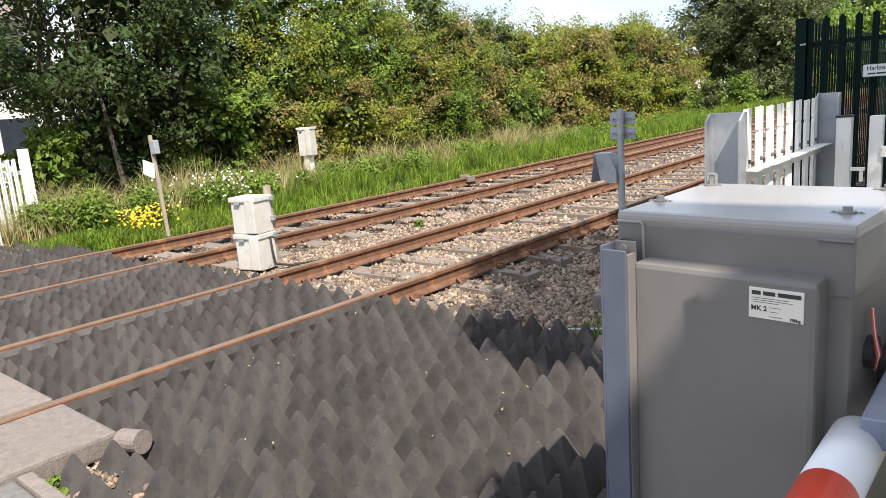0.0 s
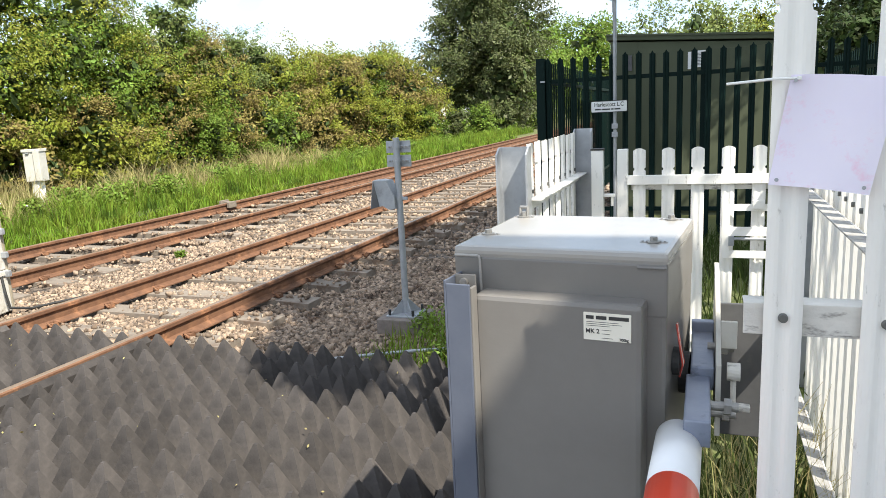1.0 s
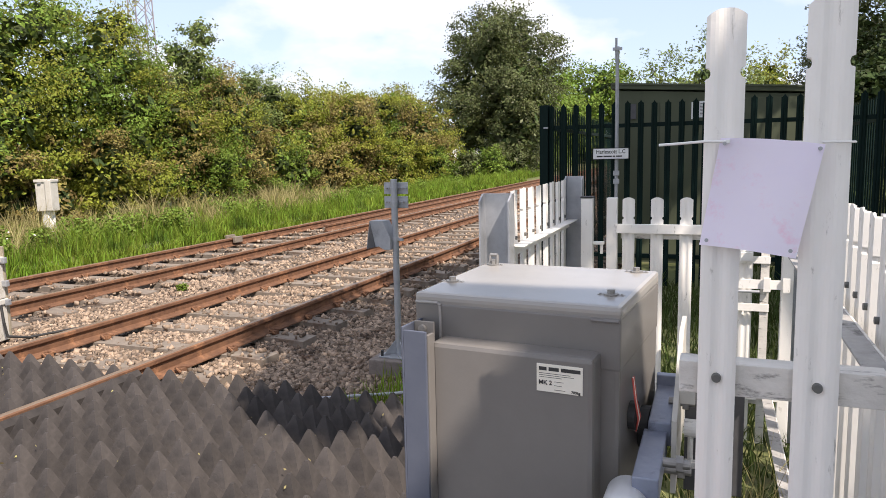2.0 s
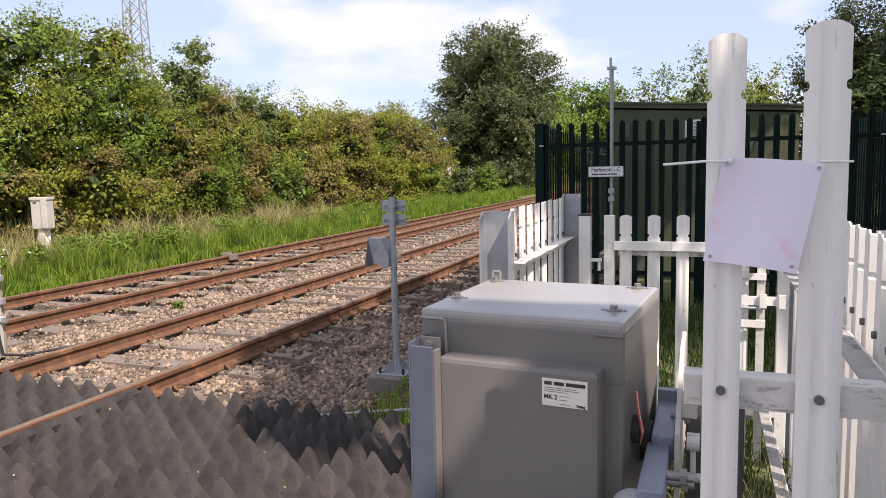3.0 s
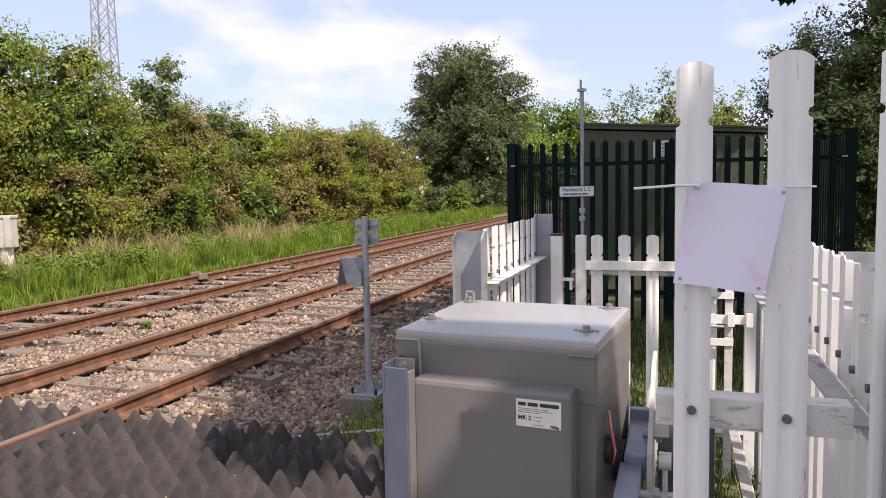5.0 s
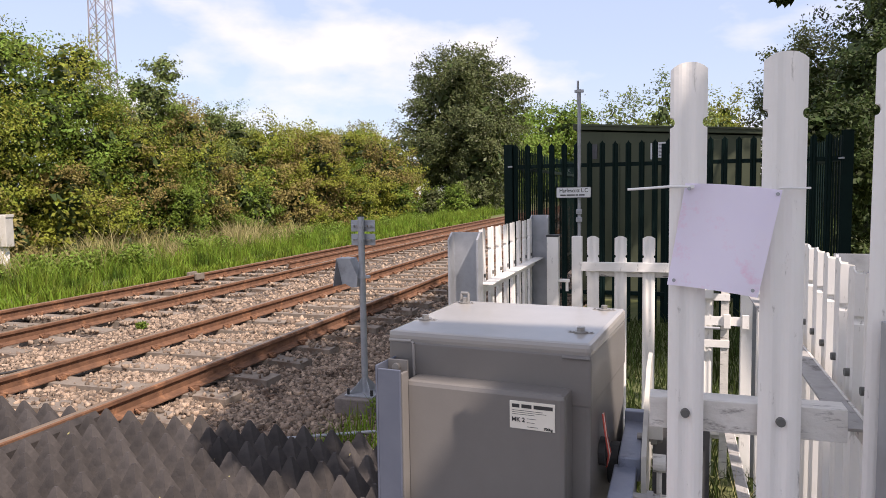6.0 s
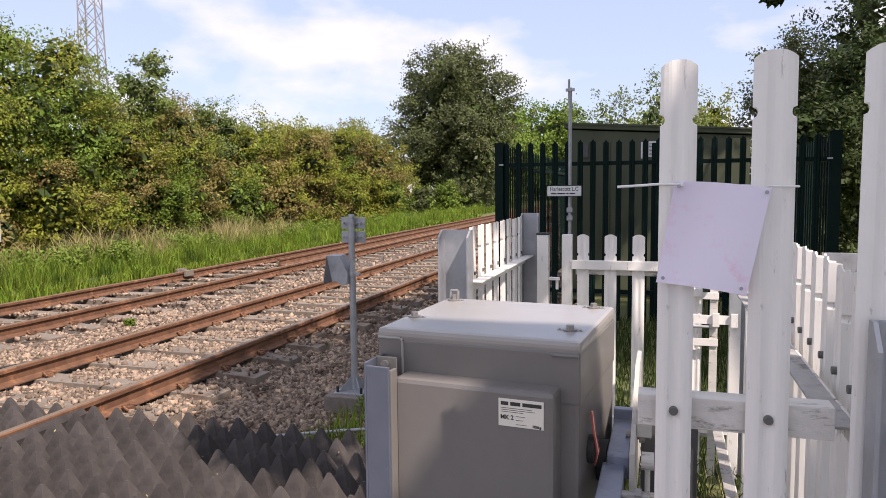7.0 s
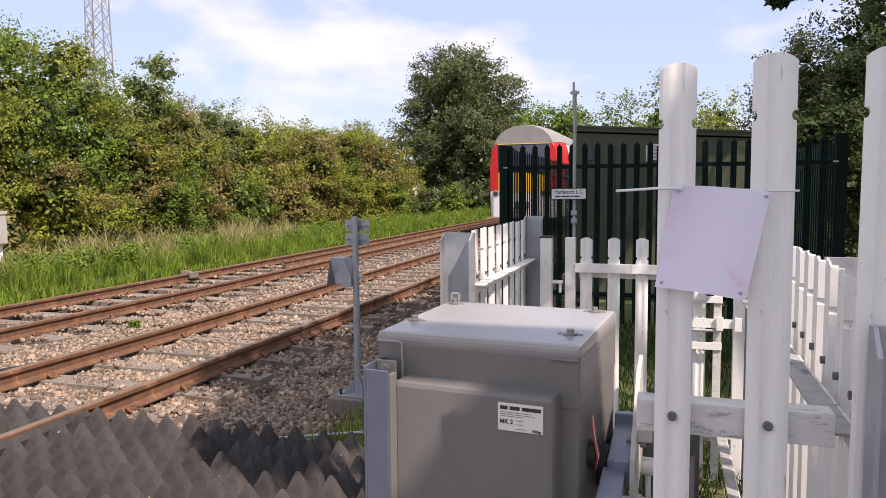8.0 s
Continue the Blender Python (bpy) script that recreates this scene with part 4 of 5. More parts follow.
def white_cabinet(X, Y, z0, w, h, stacked, label, turn=0):
    t = thing("trackside_box", label, "equipment box", at=pose(X, Y, z0, 0, 0, turn))
    levels = 2 if stacked else 1
    hh = h / levels
    for k in range(levels):
        bm = bm_new()
        box(bm, -w / 2, w / 2, -w * 0.36, w * 0.36, k * hh, (k + 1) * hh - 0.035, 0.012)
        b = part("case", bm, M["offwhite"], t)
        bm = bm_new()
        box(bm, -w / 2 - 0.015, w / 2 + 0.015, -w * 0.36 - 0.02, w * 0.36 + 0.015, (k + 1) * hh - 0.06, (k + 1) * hh - 0.005, 0.010)
        part("lid", bm, M["offwhite"], b)
        bm = bm_new()
        box(bm, -w * 0.3, -w * 0.1, -w * 0.36 - 0.03, -w * 0.36 + 0.001, (k + 1) * hh - 0.09, (k + 1) * hh - 0.065, 0.003)
        part("hasp", bm, M["galv"], b)
        bm = bm_new()
        box(bm, w * 0.14, w * 0.505, -w * 0.36 - 0.034, -w * 0.36 + 0.004, k * hh + 0.01, (k + 1) * hh - 0.02, 0.012)
        part("front_rib", bm, M["offwhite"], b, "proud off-white casing rib")
    if stacked:
        bm = bm_new()
        rod(bm, (w * 0.36, w * 0.42, 0.0), (w * 0.36, w * 0.42, h + 0.09), 0.045, 12)
        part("stake", bm, M["timber"], t, "weathered timber stake")
        for z in (hh * 0.9, hh * 1.35, hh * 1.9):
            bm = bm_new()
            box(bm, w * 0.45, w * 0.64, w * 0.25, w * 0.38, z - 0.03, z + 0.03, 0.008)
            part("bracket", bm, M["galv"], t)
        bm = bm_new()
        pipe(bm, [(w * 0.5, 0.05, hh * 0.9), (w * 0.62, 0.02, hh * 0.45), (w * 0.66, 0.03, 0.05), (w * 0.9, 0.2, 0.0), (w * 1.8, 0.8, -0.01), (w * 3.0, 2.2, -0.01)], 0.013, 8)
        part("cable", bm, M["black"], t, "black rubber cable")
    return t


def sighting_stake():
    t = thing("stake_sign", "leaning weathered timber stake with a tilted white plate", "stake", at=pose(-5.60, 6.65, -0.10, 0, -4, 0))
    bm = bm_new()
    box(bm, -0.023, 0.023, -0.023, 0.023, 0.0, 1.50, 0.006)
    part("stake", bm, M["timber"], t)
    bm = bm_new()
    box(bm, -0.29, 0.02, -0.05, -0.03, 0.90, 1.12, 0.006, Matrix.Translation((-0.1, 0, 1.0)) @ Matrix.Rotation(radians(16), 4, 'Y') @ Matrix.Translation((0.1, 0, -1.0)))
    part("plate", bm, M["signface"], t, "tilted white plate")
    bm = bm_new()
    box(bm, 0.03, 0.15, -0.04, 0.04, 1.22, 1.42, 0.01)
    part("junction_box", bm, M["galv"], t)


def far_fence():
    t = thing("picket_fence", "white picket fence on the far side of the crossing", "fence")
    me = pale_mesh("picket", 0.10, 1.30, M["white"], "round", ((1.12, 0.014),), 0.02)
    a, b = Vector((-7.05, 4.80)), Vector((-7.62, 5.55))
    turn = math.degrees(math.atan2((b - a).y, (b - a).x))
    for k in range(7):
        p = a + (b - a) * (k / 6)
        child("picket", me, t, pose(p.x, p.y, -0.1, 0, rng.uniform(-1, 1), turn))
    d = (b - a).normalized()
    for z in (0.10, 0.95):
        bm = bm_new()
        m = Matrix.Translation((a.x, a.y, 0)) @ Matrix.Rotation(radians(turn), 4, 'Z')
        box(bm, -0.05, (b - a).length, 0.03, 0.05, z, z + 0.06, 0.004, m)
        part("rail_bar", bm, M["white"], t)
    bm = bm_new()
    box(bm, b.x - 0.10, b.x + 0.04, b.y, b.y + 0.12, -0.12, 1.33, 0.012)
    part("post", bm, M["white"], t)


def name_sign():
    t = thing("sign_pole", "slim galvanised pole with an antenna bracket carrying a white name sign", "pole")
    bm = bm_new()
    rod(bm, (3.02, 10.20, GZ), (3.02, 10.20, 2.80), 0.022, 16)
    part("pole", bm, M["galv"], t)
    bm = bm_new()
    rod(bm, (3.005, 10.19, 2.62), (3.005, 10.19, 2.90), 0.014, 12)
    box(bm, 2.965, 3.075, 10.17, 10.20, 2.755, 2.79, 0.004)
    part("antenna_clamp", bm, M["galv"], t)
    bm = bm_new()
    box(bm, 2.745, 3.165, 10.155, 10.165, 1.475, 1.60, 0.012)
    s = part("sign_plate", bm, M["signface"], t, "white name sign with black lettering")
    bm = bm_new()
    box(bm, 2.738, 3.172, 10.160, 10.170, 1.468, 1.607, 0.014)
    part("sign_edge", bm, M["black"], s)
    text_mesh("sign_text", "Harlescott L.C", 0.068, pose(2.955, 10.1545, 1.560, 90, 0, 0), M["ink"], s, "CENTER", width=0.86)
    bm = bm_new()
    for xa, xb in ((2.79, 2.86), (2.87, 2.97), (2.98, 3.01), (3.02, 3.09)):
        box(bm, xa, xb, 10.1535, 10.156, 1.497, 1.513)
    part("small_print", bm, M["ink"], s)
    for z in (1.30, 1.20):
        bm = bm_new()
        box(bm, 2.985, 3.055, 10.165, 10.20, z - 0.03, z + 0.03, 0.004)
        part("clamp", bm, M["galv"], t)


def equipment_shed():
    t = thing("equipment_shed", "olive green panelled railway equipment shed with a flat sloping roof", "shed")
    bm = bm_new()
    v = [(2.72, 2.46), (5.30, 2.29), (5.30, GZ), (2.72, GZ)]
    a = [bm.verts.new((x, 12.3, z)) for x, z in v]
    b = [bm.verts.new((x, 15.0, z)) for x, z in v]
    bm.faces.new(a)
    bm.faces.new(b[::-1])
    for i in range(4):
        bm.faces.new((a[i], b[i], b[(i + 1) % 4], a[(i + 1) % 4]))
    bmesh.ops.recalc_face_normals(bm, faces=bm.faces)
    wall = part("wall", bm, M["shed"], t)
    bm = bm_new()
    m = Matrix.Translation((2.66, 12.262, 2.485)) @ Matrix.Rotation(radians(3.75), 4, 'Y')
    box(bm, 0, 2.72, 0, 2.9, 0.0, 0.075, 0.008, m)
    part("roof", bm, M["shed"], t, "sloping olive roof slab")
    bm = bm_new()
    m = Matrix.Translation((2.66, 12.257, 2.485)) @ Matrix.Rotation(radians(3.75), 4, 'Y')
    box(bm, -0.005, 2.725, -0.012, 0.0, 0.06, 0.088, 0.002, m)
    part("roof_trim", bm, M["shed"], t)
    for x0, x1 in ((2.74, 3.35), (3.37, 4.00), (4.02, 4.62), (4.64, 5.28)):
        bm = bm_new()
        box(bm, x0, x1, 12.28, 12.299, GZ + 0.1, 2.26, 0.004)
        part("panel", bm, M["shed"], wall)
    for x0, x1, z0, z1 in ((3.80, 3.86, 2.0, 2.24), (3.90, 4.06, 2.02, 2.25)):
        bm = bm_new()
        box(bm, x0, x1, 12.262, 12.28, z0, z1, 0.003)
        n = part("notice_plate", bm, M["signface"], t, "white notice plate")
    bm = bm_new()
    for k in range(9):
        box(bm, 3.915, 4.045, 12.2605, 12.2625, 2.05 + k * 0.02, 2.056 + k * 0.02)
    part("print_lines", bm, M["ink"], n)
    bm = bm_new()
    box(bm, 2.93, 3.03, 12.255, 12.28, 2.03, 2.25, 0.004)
    part("vent", bm, M["darkpaint"], t)


def handrail():
    t = thing("handrail", "grey tubular steel handrail on the footpath", "handrail")
    bm = bm_new()
    pipe(bm, [(6.35, 9.9, 1.18), (6.8, 9.0, 1.18), (7.6, 7.2, 1.18)], 0.022, 10)
    part("top_rail", bm, M["galv"], t)
    for x, y in ((6.36, 9.88), (7.0, 8.55)):
        bm = bm_new()
        rod(bm, (x, y, GZ), (x, y, 1.18), 0.022, 10)
        part("post", bm, M["galv"], t)


def spare_rail():
    """A spare length of rail left lying between the rails of the far track."""
    bm = bm_new()
    extrude_profile(bm, [(-0.07, -0.16), (0.07, -0.16), (0.02, -0.13), (0.012, -0.06), (0.034, -0.045), (0.034, -0.012), (-0.034, -0.012), (-0.034, -0.045), (-0.012, -0.06), (-0.02, -0.13)], 15.5, 70, 20, rise)
    ob = part("spare_rail", bm, M["rust"])
    ob.matrix_basis = pose(-4.25, 0, 0)
    tagged(ob, "orange-rusted spare rail lying between the far rails", "rail")
    bm = bm_new()
    box(bm, -4.99, -4.93, 12.85, 13.10, -0.08, 0.07, 0.01)
    box(bm, -4.83, -4.77, 12.88, 13.12, -0.08, 0.04, 0.01)
    box(bm, -4.93, -4.83, 12.92, 13.02, 0.002, 0.05, 0.012)
    tagged(part("rail_clamp", bm, M["sleeper"]), "pale clamp fixed over the far rail", "clamp")


def loose_rod():
    bm = bm_new()
    pipe(bm, [(1.55, 5.60, -0.145), (2.1, 5.85, -0.13), (2.9, 6.15, -0.12)], 0.012, 8)
    tagged(part("conduit", bm, M["galv"]), "thin pale conduit lying on the ballast", "conduit")


signal_post()
white_cabinet(-2.57, 6.08, -0.17, 0.36, 0.84, True, "two stacked off-white trackside boxes on a stake between the tracks", 12)
white_cabinet(-8.0, 11.4, 0.66, 0.32, 0.62, False, "off-white trackside box on a post in tall grass", 20)
white_cabinet(-9.0, 6.42, 0.02, 0.22, 0.36, False, "small pale grey ground box by the hedge", 30)
bm0 = bm_new()
box(bm0, -8.09, -7.93, 11.32, 11.48, -0.1, 0.66, 0.01)
tagged(part("box_post", bm0, M["white"]), "short white post under the trackside box", "post")
sighting_stake()
far_fence()
name_sign()
equipment_shed()
handrail()
loose_rod()
spare_rail()
scatter_stones()


# ---- plants ----
def leaf_cloud(n, centre, radii, size, rg, squash=0.75, shell=0.55, gap=0.0):
    """n leaves, two triangles each, in the outer part of a lumpy ellipsoid."""
    d = rg.normal(size=(n, 3))
    d /= np.linalg.norm(d, axis=1)[:, None]
    r = shell + (1 - shell) * rg.random(n) ** 0.6
    ph = rg.uniform(0, 6.28, 6)
    lump = 1 + 0.16 * np.sin(4 * d[:, 0] + ph[0]) * np.cos(5 * d[:, 2] + ph[1]) + 0.13 * np.sin(9 * d[:, 1] + ph[2]) * np.cos(8 * d[:, 2] + ph[3]) + 0.08 * np.sin(15 * d[:, 0] + 13 * d[:, 2] + ph[4])
    p = d * (r * lump)[:, None] * np.array(radii) + np.array(centre)
    if gap:
        keep = np.sin(p[:, 0] * 2.1 + ph[0]) * np.sin(p[:, 1] * 2.3 + ph[1]) * np.sin(p[:, 2] * 2.7 + ph[2]) > -gap
        p, d = p[keep], d[keep]
    return p, d


def leaves_mesh(name, ps, ds, sizes, material, parent, rg, droop=0.3):
    n = len(ps)
    up = ds * 0.8 + rg.normal(size=(n, 3)) * 0.75 + np.array((0.15, -0.05, 0.5))
    up /= np.linalg.norm(up, axis=1)[:, None]
    t = np.cross(up, rg.normal(size=(n, 3)))
    t /= np.linalg.norm(t, axis=1)[:, None]
    b = np.cross(up, t)
    s = sizes[:, None]
    a0 = ps - t * s * 0.5
    a1 = ps + b * s * 0.27 - up * s * droop * 0.2
    a2 = ps + t * s * 0.5 - up * s * droop * 0.35
    a3 = ps - b * s * 0.27 - up * s * droop * 0.2
    vs = np.stack([a0, a1, a2, a3], 1).reshape(-1, 3)
    k = np.arange(n) * 4
    fs = np.stack([k, k + 1, k + 2, k + 3], 1)
    return raw(name, vs, fs, material, parent)


def tree(name, x, y, z, height, spread, material, leaves, size, seed, label, category, trunk_r=0.12, low=0.12, lobes=9, clumps=110, second=None, stems=1, tall=1.0, fine=0.18, shoots=10, layer=0.6, deep=0.14, core=40):
    """A plant with tapered stems, limbs to overlapping lobes, and leaf sprays over the lobes with shade between them."""
    rg = np.random.default_rng(seed)
    t = thing(name, label, category, at=pose(x, y, z))
    bm = bm_new()
    spine = []
    for s in range(stems):
        bs = bm if s == 0 else bm_new()
        foot = Vector((rg.normal(), rg.normal(), 0)) * (0.0 if s == 0 else spread * 0.28)
        top = Vector((rg.normal() * 0.04 * height, rg.normal() * 0.04 * height, height * rg.uniform(0.68, 0.82)))
        prev, pr = foot + Vector((0, 0, -0.1)), trunk_r * (1 if s == 0 else rg.uniform(0.45, 0.9))
        for k in range(1, 6):
            q = foot * (1 - 0.5 * k / 5) + top * (k / 5) + Vector((rg.normal(), rg.normal(), 0)) * 0.012 * height
            rod(bs, prev, q, pr, 8, pr * 0.74)
            prev, pr = q, pr * 0.74
            if s == 0:
                spine.append(q)
        if s:
            part("trunk", bs, M["bark"], t)
    cs, rs = [], []
    for k in range(lobes):
        f = low + (0.86 - low) * (k + rg.random()) / lobes
        env = math.sin(math.pi * min(0.95, 0.20 + 0.72 * f)) ** 0.7
        ang = k * 2.4 + rg.uniform(-0.6, 0.6)
        rr = spread * env * rg.uniform(0.25, 0.62)
        rad = spread * rg.uniform(0.30, 0.50) * (0.45 + 0.6 * env)
        c = np.array((math.cos(ang) * rr, math.sin(ang) * rr, height * f))
        rz = min(rad * rg.uniform(0.8, 1.25) * tall, max(0.2, height - c[2]))
        cs.append(c)
        rs.append((rad, rad, rz))
        rod(bm, spine[min(4, int(c[2] / height * 4.5))], c, trunk_r * 0.34, 6, trunk_r * 0.1)
    cs, rs = np.array(cs), np.array(rs)
    weight = rs[:, 0] ** 2 / (rs[:, 0] ** 2).sum()
    two = rg.random(lobes) < 0.42
    ps, dd, ss, pick = [], [], [], []
    per = int(leaves * 0.78 / clumps)
    for _ in range(clumps):
        for _ in range(8):
            k = rg.choice(lobes, p=weight)
            d = rg.normal(size=3)
            d /= np.linalg.norm(d)
            p = cs[k] + d * rs[k] * rg.uniform(0.82, 1.02)
            inside = (((p - cs) / rs) ** 2).sum(1)
            inside[k] = 9
            if d[2] > -0.5 and inside.min() > 0.9:
                break
        rc = spread * fine * rg.uniform(0.55, 1.35)
        out = d * 0.7 + np.array((0, 0, 0.55)) + rg.normal(size=3) * 0.35
        m = max(6, int(per * (rc / (spread * fine)) ** 1.6))
        along = rg.random(m)[:, None]
        q = p + out * rc * (along * 1.3 - 0.4) + rg.normal(size=(m, 3)) * rc * (0.50 - 0.25 * along) * np.array((1.1, 1.1, layer))
        ps.append(q)
        dd.append(np.repeat(d[None], m, 0) + rg.normal(size=(m, 3)) * 0.3)
        ss.append(size * rg.uniform(0.6, 1.3, m))
        pick.append(np.full(m, two[k] ^ (rg.random() < 0.22)))
    for k in range(lobes):                                # older leaves deep inside
        m = int(leaves * deep * weight[k])
        p, d = leaf_cloud(m, cs[k], rs[k] * 0.90, size, rg, shell=0.55)
        ps.append(p)
        dd.append(d)
        ss.append(size * rg.uniform(1.4, 2.5, len(p)))
        pick.append(np.full(len(p), two[k]))
    for _ in range(shoots):                               # shoots that break the outline
        k = rg.choice(lobes)
        a = cs[k]
        e = a + np.array((rg.normal() * 0.45, rg.normal() * 0.45, rg.uniform(0.9, 1.45))) * rs[k]
        rod(bm, a, e, 0.006 + trunk_r * 0.03, 4, 0.003)
        m = 34
        f2 = 0.55 + 0.45 * rg.random(m)[:, None]
        ps.append(a * (1 - f2) + e * f2 + rg.normal(size=(m, 3)) * 0.035 * spread)
        dd.append(rg.normal(size=(m, 3)))
        ss.append(size * rg.uniform(0.6, 1.2, m))
        pick.append(np.full(m, two[k]))
    part("trunk", bm, M["bark"], t)
    if core:                                              # dark leaves added to stand for the shade inside each lobe
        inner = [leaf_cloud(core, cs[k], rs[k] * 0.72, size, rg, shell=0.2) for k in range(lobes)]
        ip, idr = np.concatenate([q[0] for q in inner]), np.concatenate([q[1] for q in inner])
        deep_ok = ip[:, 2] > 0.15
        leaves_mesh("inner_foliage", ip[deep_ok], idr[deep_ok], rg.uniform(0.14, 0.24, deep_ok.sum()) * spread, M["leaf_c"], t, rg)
    ps, dd, ss, pick = np.concatenate(ps), np.concatenate(dd), np.concatenate(ss), np.concatenate(pick)
    ok = ps[:, 2] > 0.02
    if second:
        leaves_mesh("crown", ps[ok & ~pick], dd[ok & ~pick], ss[ok & ~pick], M[material], t, rg)
        leaves_mesh("crown", ps[ok & pick], dd[ok & pick], ss[ok & pick], M[second], t, rg)
    else:
        leaves_mesh("crown", ps[ok], dd[ok], ss[ok], M[material], t, rg)
    return t


def shade_tree(x, y, clumps):
    """A spreading tree by the path: a trunk, and boughs that end in clumps of leaves."""
    rg = np.random.default_rng(99)
    t = thing("tree", "spreading dark green tree overhanging the footpath", "tree", at=pose(x, y, -0.1))
    bm = bm_new()
    rod(bm, (0, 0, -0.1), (-0.2, 0.1, 3.6), 0.26, 12, 0.19)
    rod(bm, (-0.2, 0.1, 3.5), (-0.5, 0.2, 6.4), 0.19, 10, 0.10)
    ps, dd, ss = [], [], []
    for cx, cy, cz, r in clumps:
        c = Vector((cx - x, cy - y, cz + 0.1))
        rod(bm, (-0.25, 0.1, 3.6 + 0.3 * (cz - 6)), c, 0.07, 7, 0.02)
        n = int(6500 * r * r + 500)
        p, d = leaf_cloud(n, c, (r, r, r * 0.7), 0.12, rg, shell=0.1, gap=0.55 if r > 0.95 else 0.0)
        ps.append(p)
        dd.append(d)
        ss.append(0.092 * rg.uniform(0.7, 1.5, len(p)))
    part("trunk", bm, M["bark"], t)
    leaves_mesh("crown", np.concatenate(ps), np.concatenate(dd), np.concatenate(ss), M["leaf_c"], t, rg)


def hedge():
    """The overgrown hedge along the far side: shrub after shrub."""
    plan = [  # y, x, height, spread, leaf, seed
        (11.2, -10.4, 5.6, 2.1, "leaf_a", 1), (13.4, -10.8, 6.2, 2.2, "leaf_b", 2), (15.4, -10.5, 6.0, 1.9, "leaf_a", 3),
        (16.6, -10.0, 3.8, 1.7, "leaf_d", 4), (18.4, -10.9, 5.5, 1.8, "leaf_e", 5), (19.8, -10.4, 4.3, 1.8, "leaf_d", 6),
        (21.8, -10.7, 4.7, 1.9, "leaf_e", 7), (23.0, -10.2, 3.8, 1.8, "leaf_d", 8), (25.0, -10.8, 4.3, 2.0, "leaf_d", 9),
        (27.4, -10.3, 4.4, 2.0, "leaf_d", 10), (30.0, -10.8, 4.9, 2.2, "leaf_b", 11), (33.0, -10.3, 4.8, 2.3, "leaf_d", 12),
        (36.4, -10.6, 4.2, 2.2, "leaf_d", 13), (39.5, -11.0, 2.8, 2.0, "leaf_b", 14), (12.0, -9.2, 2.4, 1.3, "leaf_d", 15), (14.4, -9.2, 2.4, 1.4, "leaf_d", 21),
        (17.6, -9.0, 2.2, 1.3, "leaf_a", 16), (21.0, -9.1, 2.3, 1.4, "leaf_b", 17), (24.6, -9.2, 2.2, 1.4, "leaf_d", 18), (29.0, -9.2, 2.4, 1.6, "leaf_a", 19),
        (34.0, -9.3, 2.4, 1.7, "leaf_b", 20)]
    names = {"leaf_a": "dense green hedge shrub on the railway verge", "leaf_b": "yellow-green hedge shrub on the railway verge", "leaf_d": "olive-brown hawthorn shrub on the railway verge", "leaf_e": "pale green feathery shrub on the railway verge"}
    for y, x, h, s, leaf, seed in plan:
        big = h > 3
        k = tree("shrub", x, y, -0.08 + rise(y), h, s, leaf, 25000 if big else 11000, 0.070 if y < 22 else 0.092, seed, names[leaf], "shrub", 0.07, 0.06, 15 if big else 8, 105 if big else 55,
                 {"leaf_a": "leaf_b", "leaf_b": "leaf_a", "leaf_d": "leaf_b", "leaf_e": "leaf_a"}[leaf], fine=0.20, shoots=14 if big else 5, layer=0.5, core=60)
        tagged(k, group="hedge shrubs")


